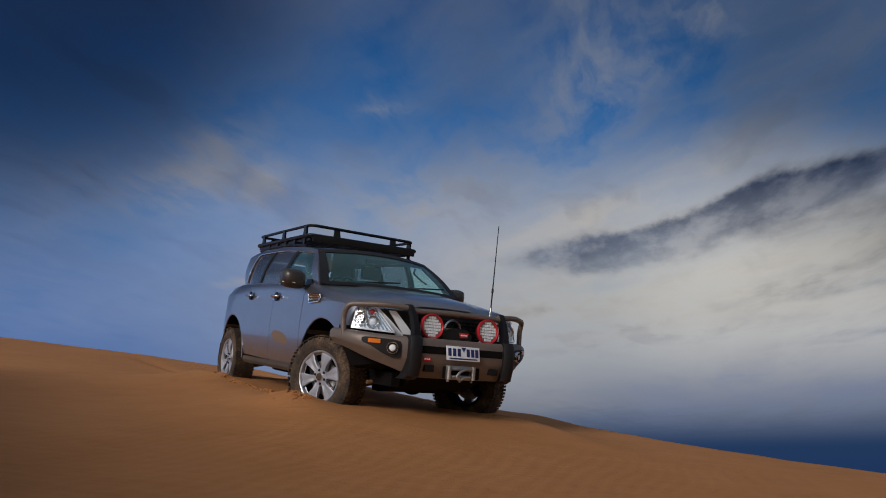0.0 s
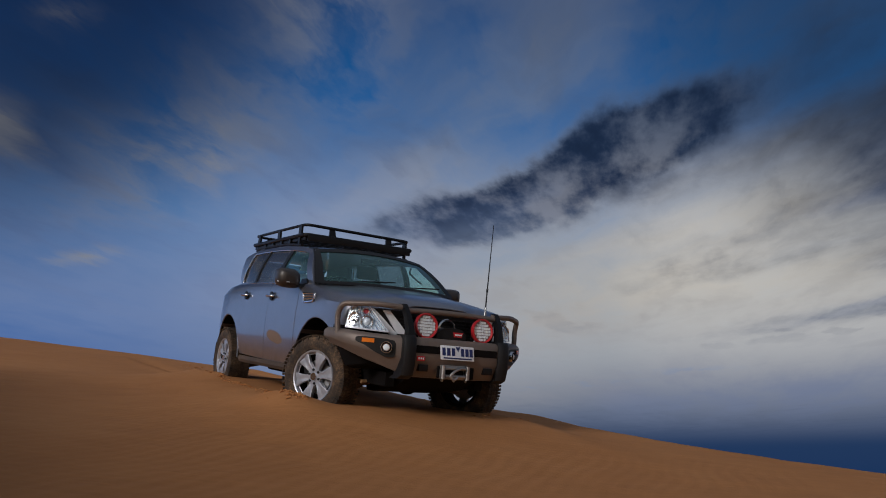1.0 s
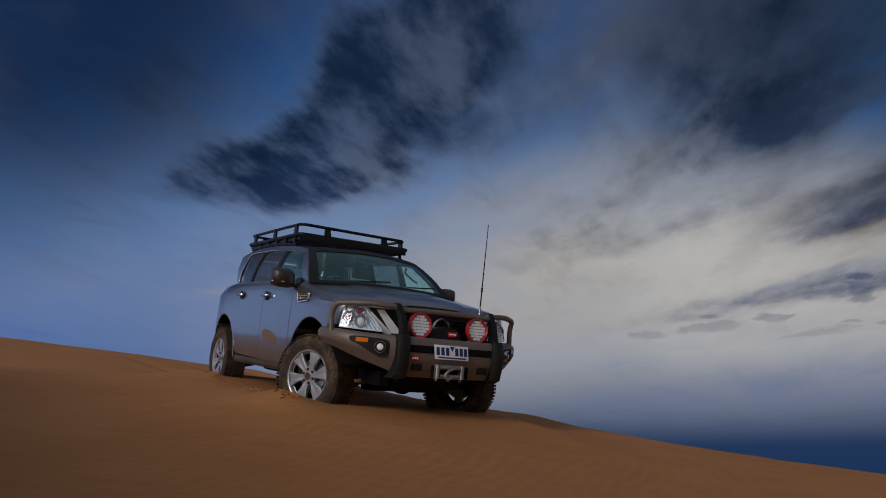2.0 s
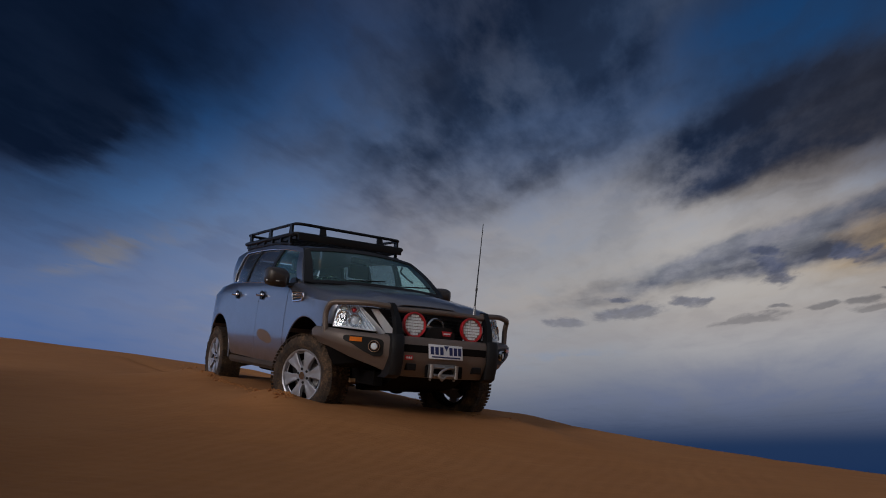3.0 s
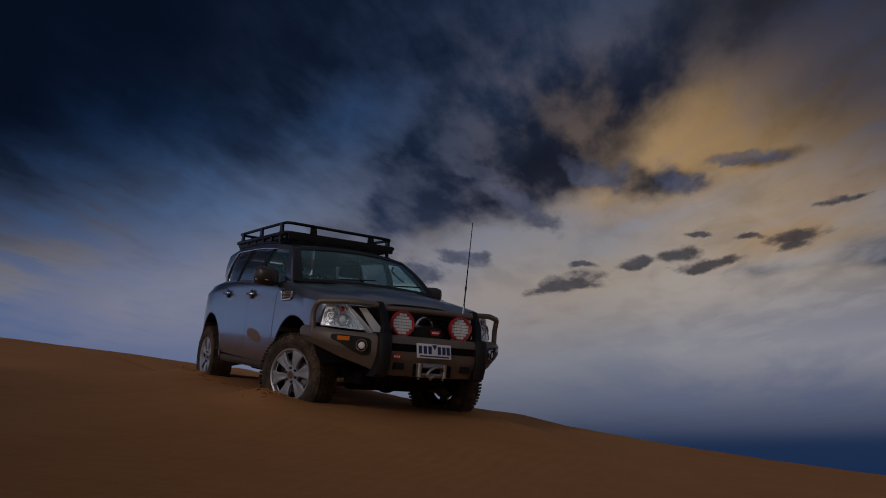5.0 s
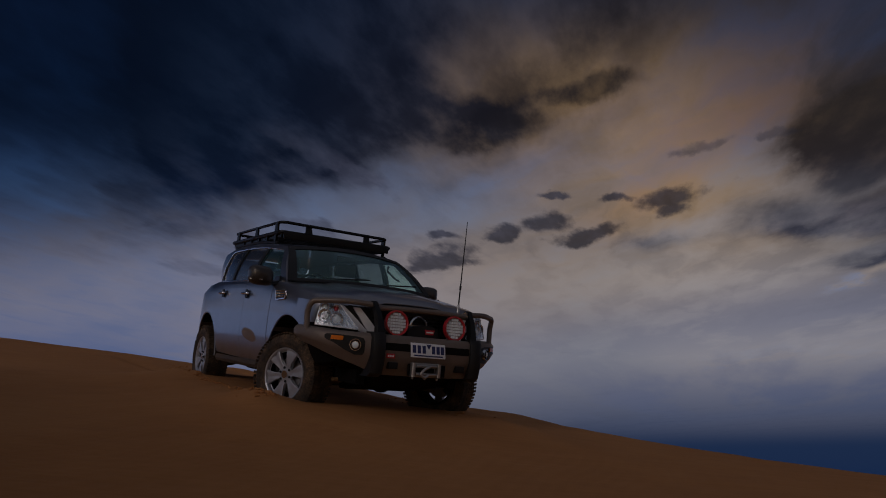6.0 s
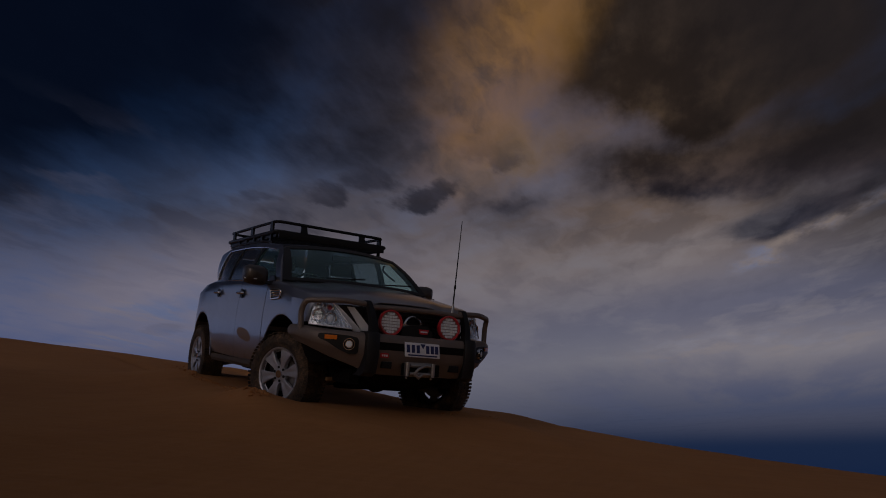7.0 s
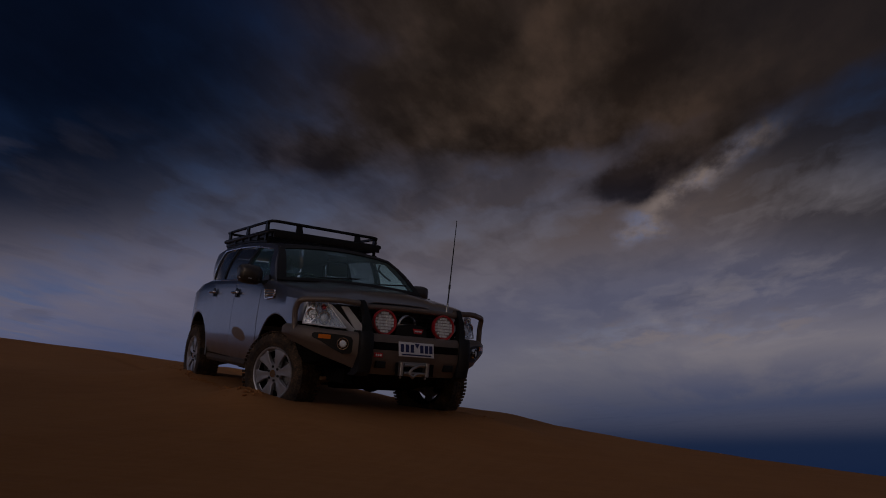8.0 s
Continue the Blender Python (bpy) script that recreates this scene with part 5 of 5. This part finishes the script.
# ================= wheels =================
def make_wheel(car, x, s, steer, spin):
    """Off-road tyre on a six-spoke alloy rim; its outer side looks along +y of its own space."""
    R, W = 0.408, 0.275

    def turned(profile, segs=64):
        b = bmesh.new()
        loft(b, [[(r * math.cos(a), y, r * math.sin(a)) for r, y in profile] for a in (2 * math.pi * k / segs for k in range(segs + 1))], caps=False)
        bmesh.ops.remove_doubles(b, verts=b.verts, dist=1e-5)
        return b

    bm = bmesh.new()
    disc(bm, (0, 0.03, 0), 0.165, 0.03, "Y", 40)
    disc(bm, (0, 0.0, 0), 0.07, 0.16, "Y", 24)
    hub = part("wheel", bm, STEEL, car, "dusty all-terrain tyre on a silver alloy rim")
    hub.matrix_local = Matrix.Translation((x, s * (HUB_Y if s < 0 else HUB_Y - 0.03), HUB_Z)) @ Matrix.Rotation(radians(steer), 4, "Z") @ (Matrix() if s > 0 else Matrix.Rotation(math.pi, 4, "Z")) @ Matrix.Rotation(radians(spin), 4, "Y")
    h = W / 2
    tyre = turned([(0.250, -h + 0.03), (0.268, -h + 0.008), (0.31, -h - 0.004), (0.36, -h + 0.004), (R - 0.022, -h + 0.022), (R - 0.012, -h + 0.06), (R - 0.010, 0),
                   (R - 0.012, h - 0.06), (R - 0.022, h - 0.022), (0.36, h - 0.004), (0.31, h + 0.004), (0.268, h - 0.008), (0.250, h - 0.03), (0.240, h - 0.045), (0.240, -h + 0.045)])
    rng = random.Random(5)
    n = 68
    for k in range(n):
        a = 2 * math.pi * k / n
        turn = Matrix.Rotation(-a, 4, "Y")
        for y, w, d, twist in ((-0.100, 0.056, 0.036, 6), (-0.042, 0.046, 0.030, -18), (0.012, 0.046, 0.030, 20), (0.060, 0.040, 0.030, -14), (0.106, 0.052, 0.036, 5)):
            off = Matrix.Rotation(-math.pi / n * (1 if y in (-0.042, 0.060) else 0), 4, "Y")
            m = turn @ off @ Matrix.Translation((R - 0.006, y, 0)) @ Matrix.Rotation(radians(twist), 4, "X")
            bmesh.ops.create_cube(tyre, size=1.0, matrix=m @ Matrix.Diagonal((0.009, w, d * 0.66, 1)))
        if k % 2 == 0:
            for sd in (-1, 1):
                m = turn @ Matrix.Translation((R - 0.035, sd * (h - 0.008), 0)) @ Matrix.Rotation(sd * radians(-20), 4, "Z")
                bmesh.ops.create_cube(tyre, size=1.0, matrix=m @ Matrix.Diagonal((0.036, 0.006, 0.020, 1)))
    t = part("tyre", tyre, RUBBER, hub, "chunky tyre caked with sand")
    for p in t.data.polygons:
        p.use_smooth = len(p.vertices) == 4 and p.area > 0.0016
    rim = turned([(0.238, h - 0.028), (0.243, h - 0.016), (0.238, h - 0.008), (0.226, h - 0.014), (0.214, h - 0.04), (0.208, 0.0), (0.212, -h + 0.05), (0.230, -h + 0.03),
                  (0.222, -h + 0.035), (0.203, -h + 0.055), (0.200, 0.0), (0.205, h - 0.05)])
    r = part("rim", rim, (ALLOY, LINER), hub, "silver alloy rim")
    r.data.transform(Matrix.Diagonal((1.065, 1, 1.065, 1)))
    # inner barrel near black, the shade inside the wheel painted on
    for p in r.data.polygons:
        p.material_index = 0 if p.center.y > h - 0.05 else 1
    first = None
    for k in range(6):
        if first is None:
            b = bmesh.new()
            rings = []
            for r, w, y, d in ((0.045, 0.026, h - 0.050, 0.04), (0.075, 0.027, h - 0.044, 0.04), (0.12, 0.035, h - 0.034, 0.036), (0.17, 0.052, h - 0.030, 0.032), (0.205, 0.064, h - 0.030, 0.028), (0.222, 0.068, h - 0.032, 0.024)):
                g = 0.003 + 0.075 * max(0.0, r - 0.10)
                rings.append([(r, y + 0.006, -w), (r, y + 0.010, -w * 0.80), (r, y + 0.008 - g, -w * 0.12), (r, y + 0.008 - g, w * 0.12), (r, y + 0.010, w * 0.80), (r, y + 0.006, w), (r, y - d, w * 0.9), (r, y - d, -w * 0.9)])
            loft(b, rings)
            ob = first = part("spoke", b, ALLOY, hub)
            first.data.transform(Matrix.Diagonal((1.065, 1, 1.065, 1)))
        else:
            ob = new("spoke", first.data)
            ob.parent = hub
        ob.matrix_local = Matrix.Rotation(radians(60 * k), 4, "Y")
    nut = None
    for k in range(6):
        a = radians(60 * k + 30)
        if nut is None:
            b = bmesh.new()
            disc(b, (0, 0, 0), 0.013, 0.04, "Y", 6)
            ob = nut = part("lug_nut", b, TRIM, hub)
        else:
            ob = new("lug_nut", nut.data)
            ob.parent = hub
        ob.matrix_local = Matrix.Translation((0.066 * math.cos(a), h - 0.045, 0.066 * math.sin(a)))
    b = bmesh.new()
    disc(b, (0, h - 0.050, 0), 0.088, 0.03, "Y", 30)
    part("hub_plate", b, ALLOY, hub)
    b = bmesh.new()
    disc(b, (0, h - 0.030, 0), 0.036, 0.02, "Y", 24)
    part("centre_cap", b, CHROME, hub)
    b = bmesh.new()
    box(b, (0.13, 0.03, 0.05), (0.07, 0.08, 0.15))
    part("brake_caliper", b, TRIM, hub, bevel=0.01)


# ================= roof rack and underbody =================
def make_rack(car):
    x0, x1, w, zl, zt = 0.30, -1.62, 0.715, 1.962, 2.085
    bm = bmesh.new()
    mid = [((x0 + x1) / 2, -w, zl)]
    tube(bm, fillet(mid + [(x0, -w, zl), (x0, w, zl), (x1, w, zl), (x1, -w, zl)] + mid, 0.07, 5), 0.024, 8)
    rack = part("roof_rack", bm, BLACK, car, "black steel roof rack with raised rail")
    bm = bmesh.new()
    mid = [((x0 + x1) / 2, -w + 0.02, zt + 0.004)]
    ring = mid + [(x0 - 0.05, -w + 0.02, zt + 0.004), (x0 - 0.05, w - 0.02, zt - 0.012), (x1 + 0.02, w - 0.02, zt), (x1 + 0.02, -w + 0.02, zt)] + mid
    tube(bm, fillet(ring, 0.10, 6), 0.018, 8)
    part("top_rail", bm, BLACK, rack)
    spots = [(x0 - 0.03, y, "X") for y in (-0.36, 0.40)] + [(x1 + 0.01, y, "X") for y in (-0.5, 0.0, 0.5)]
    spots += [(x, s * (w - 0.01), "Y") for s in (-1, 1) for x in (0.12, -0.62, -1.40)]
    for x, y, axis in spots:
        bm = bmesh.new()
        wide = 0.05 if axis == "X" else 0.055
        lean = -0.03 if (axis == "X" and x > 0) else 0.0
        rings = []
        for z, k in ((zl - 0.02, 1.0), (zl + 0.05, 0.8), (zt + 0.01, 0.62)):
            dx, dy = (0.012, wide * k) if axis == "X" else (wide * k, 0.012)
            cx = x + lean * (z - zl) / (zt - zl)
            rings.append([(cx - dx, y - dy, z), (cx + dx, y - dy, z), (cx + dx, y + dy, z), (cx - dx, y + dy, z)])
        loft(bm, rings)
        part("rack_post", bm, BLACK, rack, bevel=0.004)
    for x in np.linspace(x0 - 0.10, x1 + 0.10, 13):
        bm = bmesh.new()
        box(bm, (x, 0, zl + 0.004), (0.05, 2 * w - 0.02, 0.014))
        part("cross_slat", bm, BLACK, rack)
    for y in (-0.42, 0.0, 0.42):
        bm = bmesh.new()
        box(bm, ((x0 + x1) / 2, y, zl - 0.012), (x0 - x1 - 0.04, 0.03, 0.03))
        part("runner", bm, BLACK, rack)
    bm = bmesh.new()
    box(bm, (x0 + 0.01, 0, zl - 0.030), (0.03, 2 * w - 0.06, 0.085))
    part("front_fairing", bm, BLACK, rack, bevel=0.008)
    for s in (-1, 1):
        bm = bmesh.new()
        box(bm, ((x0 + x1) / 2, s * (w - 0.03), zl - 0.028), (x0 - x1 - 0.06, 0.03, 0.062))
        part("side_channel", bm, BLACK, rack, bevel=0.006)
        bm = bmesh.new()
        tube(bm, [(x, s * (roof_y(x) - 0.01), roof_z(x) + 0.022) for x in np.linspace(0.20, -1.55, 18)], 0.016, 8)
        part("gutter_rail", bm, BLACK, rack)
        for x in np.linspace(0.12, -1.45, 6):
            bm = bmesh.new()
            zc = (roof_z(x) + zl) / 2 + 0.005
            box(bm, (x, s * (roof_y(x) - 0.008), zc), (0.055, 0.022, zl - roof_z(x) + 0.005))
            part("rack_foot", bm, BLACK, rack, bevel=0.004)


def make_underbody(car):
    bm = bmesh.new()
    loft(bm, [[(x, -0.42, a), (x, 0.42, a), (x, 0.38, b), (x, -0.38, b)] for x, a, b in ((2.42, 0.56, 0.50), (2.2, 0.56, 0.39), (1.75, 0.5, 0.31), (1.6, 0.5, 0.31))])
    part("skid_plate", bm, LINER, car, "dark steel skid plate", bevel=0.006)
    for y in (-0.50, 0.50):
        bm = bmesh.new()
        box(bm, (0.0, y, 0.46), (4.6, 0.09, 0.13))
        part("chassis_rail", bm, LINER, car)
    bm = bmesh.new()
    box(bm, (-0.2, 0.1, 0.43), (1.5, 0.5, 0.16))
    part("gearbox_guard", bm, LINER, car, bevel=0.02)
    bm = bmesh.new()
    box(bm, (-0.75, -0.05, 0.41), (0.95, 0.85, 0.20))
    part("fuel_tank", bm, LINER, car, bevel=0.04)
    bm = bmesh.new()
    disc(bm, (-2.05, 0, 0.50), 0.36, 0.24, "Z", 32)
    part("spare_wheel", bm, RUBBER, car, "spare tyre slung under the tail", bevel=0.03)
    bm = bmesh.new()
    tube(bm, spline([(0.9, 0.3, 0.40), (0.2, 0.34, 0.37), (-0.9, 0.56, 0.38), (-1.4, 0.6, 0.50), (-2.4, 0.62, 0.45)], 5), 0.03, 8)
    part("exhaust_pipe", bm, LINER, car)
    for x in (AXLE, -AXLE):
        bm = bmesh.new()
        tube(bm, [(x, -0.78, HUB_Z), (x, 0.78, HUB_Z)], 0.045, 12)
        bmesh.ops.create_uvsphere(bm, u_segments=16, v_segments=10, radius=0.14, matrix=Matrix.Translation((x, 0.12, HUB_Z)))
        part("axle", bm, LINER, car)
        for s in (-1, 1):
            bm = bmesh.new()
            loft(bm, [[(x + dx, s * y, z + dz) for dx, dz in ((-w, 0), (w, 0), (w, -0.03), (-w, -0.03))] for y, z, w in ((0.42, 0.40, 0.2), (0.62, 0.345, 0.10), (0.76, 0.325, 0.04))])
            part("control_arm", bm, UNDER_BROWN, car, bevel=0.006)
            bm = bmesh.new()
            tube(bm, [(x + 0.02, s * 0.62, 0.36), (x, s * 0.56, 0.95)], 0.04, 10)
            part("strut", bm, LINER, car)
    bm = bmesh.new()
    tube(bm, [(1.9, y, 0.42 + 0.02 * math.cos(y * 4)) for y in np.linspace(-0.6, 0.6, 9)], 0.02, 8)
    part("sway_bar", bm, UNDER_BROWN, car)


def make_car():
    car = new("off_road_car")
    car.matrix_world = CAR
    tagged(car, "bronze-grey four-wheel drive with bull bar on a sand dune", "car")
    make_body(car)
    make_doors(car)
    make_bonnet(car)
    make_cabin(car)
    make_interior(car)
    for s in (-1, 1):
        make_mirror(car, s)
        make_headlamp(car, s)
    make_grille(car)
    make_bull_bar(car)
    for y in (-0.29, 0.345):
        make_spot_lamp(car, y)
    for x, s, steer, spin in ((AXLE, -1, 25, 12), (AXLE, 1, 25, 40), (-AXLE, -1, 0, 25), (-AXLE, 1, 0, 5)):
        make_wheel(car, x, s, steer, spin)
    make_rack(car)
    make_underbody(car)


make_car()


def make_clumps():
    """Broken crusts of sand round the tyres and along the ruts."""
    rng = random.Random(11)
    bm = bmesh.new()
    spots = []
    for _ in range(150):
        spots.append((AXLE + rng.uniform(-0.55, 0.45), -1.13 - abs(rng.gauss(0, 0.09)), rng.choice((0.005, 0.008, 0.012, 0.020))))
    for _ in range(170):
        spots.append((rng.uniform(-1.9, 1.1), -1.02 - abs(rng.gauss(0, 0.07)), rng.choice((0.005, 0.008, 0.012, 0.018))))
    for _ in range(18):
        spots.append((-1.9 - abs(rng.gauss(0, 0.4)), -0.95 + rng.gauss(0, 0.12), rng.uniform(0.008, 0.03)))
    for _ in range(60):
        spots.append((rng.uniform(0.4, 2.3), rng.uniform(0.6, 1.25), rng.uniform(0.006, 0.02)))
    for _ in range(8):
        spots.append((rng.uniform(-6.9, -6.0), rng.gauss(-0.15, 0.12), rng.uniform(0.01, 0.03)))
    for x, y, r in spots:
        z = float(dune_height(np.array([x]), np.array([y]))[0])
        m = CAR @ Matrix.Translation((x, y, z + r * 0.2)) @ Euler((rng.gauss(0, 0.3), rng.gauss(0, 0.3), rng.uniform(0, 6))).to_matrix().to_4x4()
        vs = bmesh.ops.create_icosphere(bm, subdivisions=1, radius=r, matrix=m @ Matrix.Diagonal((rng.uniform(0.7, 1.4), rng.uniform(0.7, 1.3), rng.uniform(0.35, 0.6), 1)))["verts"]
        for v in vs:
            v.co += Vector((rng.uniform(-1, 1), rng.uniform(-1, 1), rng.uniform(-1, 1))) * r * 0.22
    ob = part("sand_clumps", bm, SAND, None, flat=True)
    tagged(ob, "broken lumps of damp sand thrown up by the tyres", "sand", kind="stuff")


make_clumps()

def motions():
    """The cloud deck drifts steadily with the wind."""
    for ob, height in ((DECK_OB, DECK), (SCUD_OB, DECK - 1)):
        base = EYE_A + Vector((0, 0, height))
        walk(ob, [(t, Matrix.Translation(base + WIND * DECK * t)) for t in (0, 2, 4, 6, 8)])


motions()
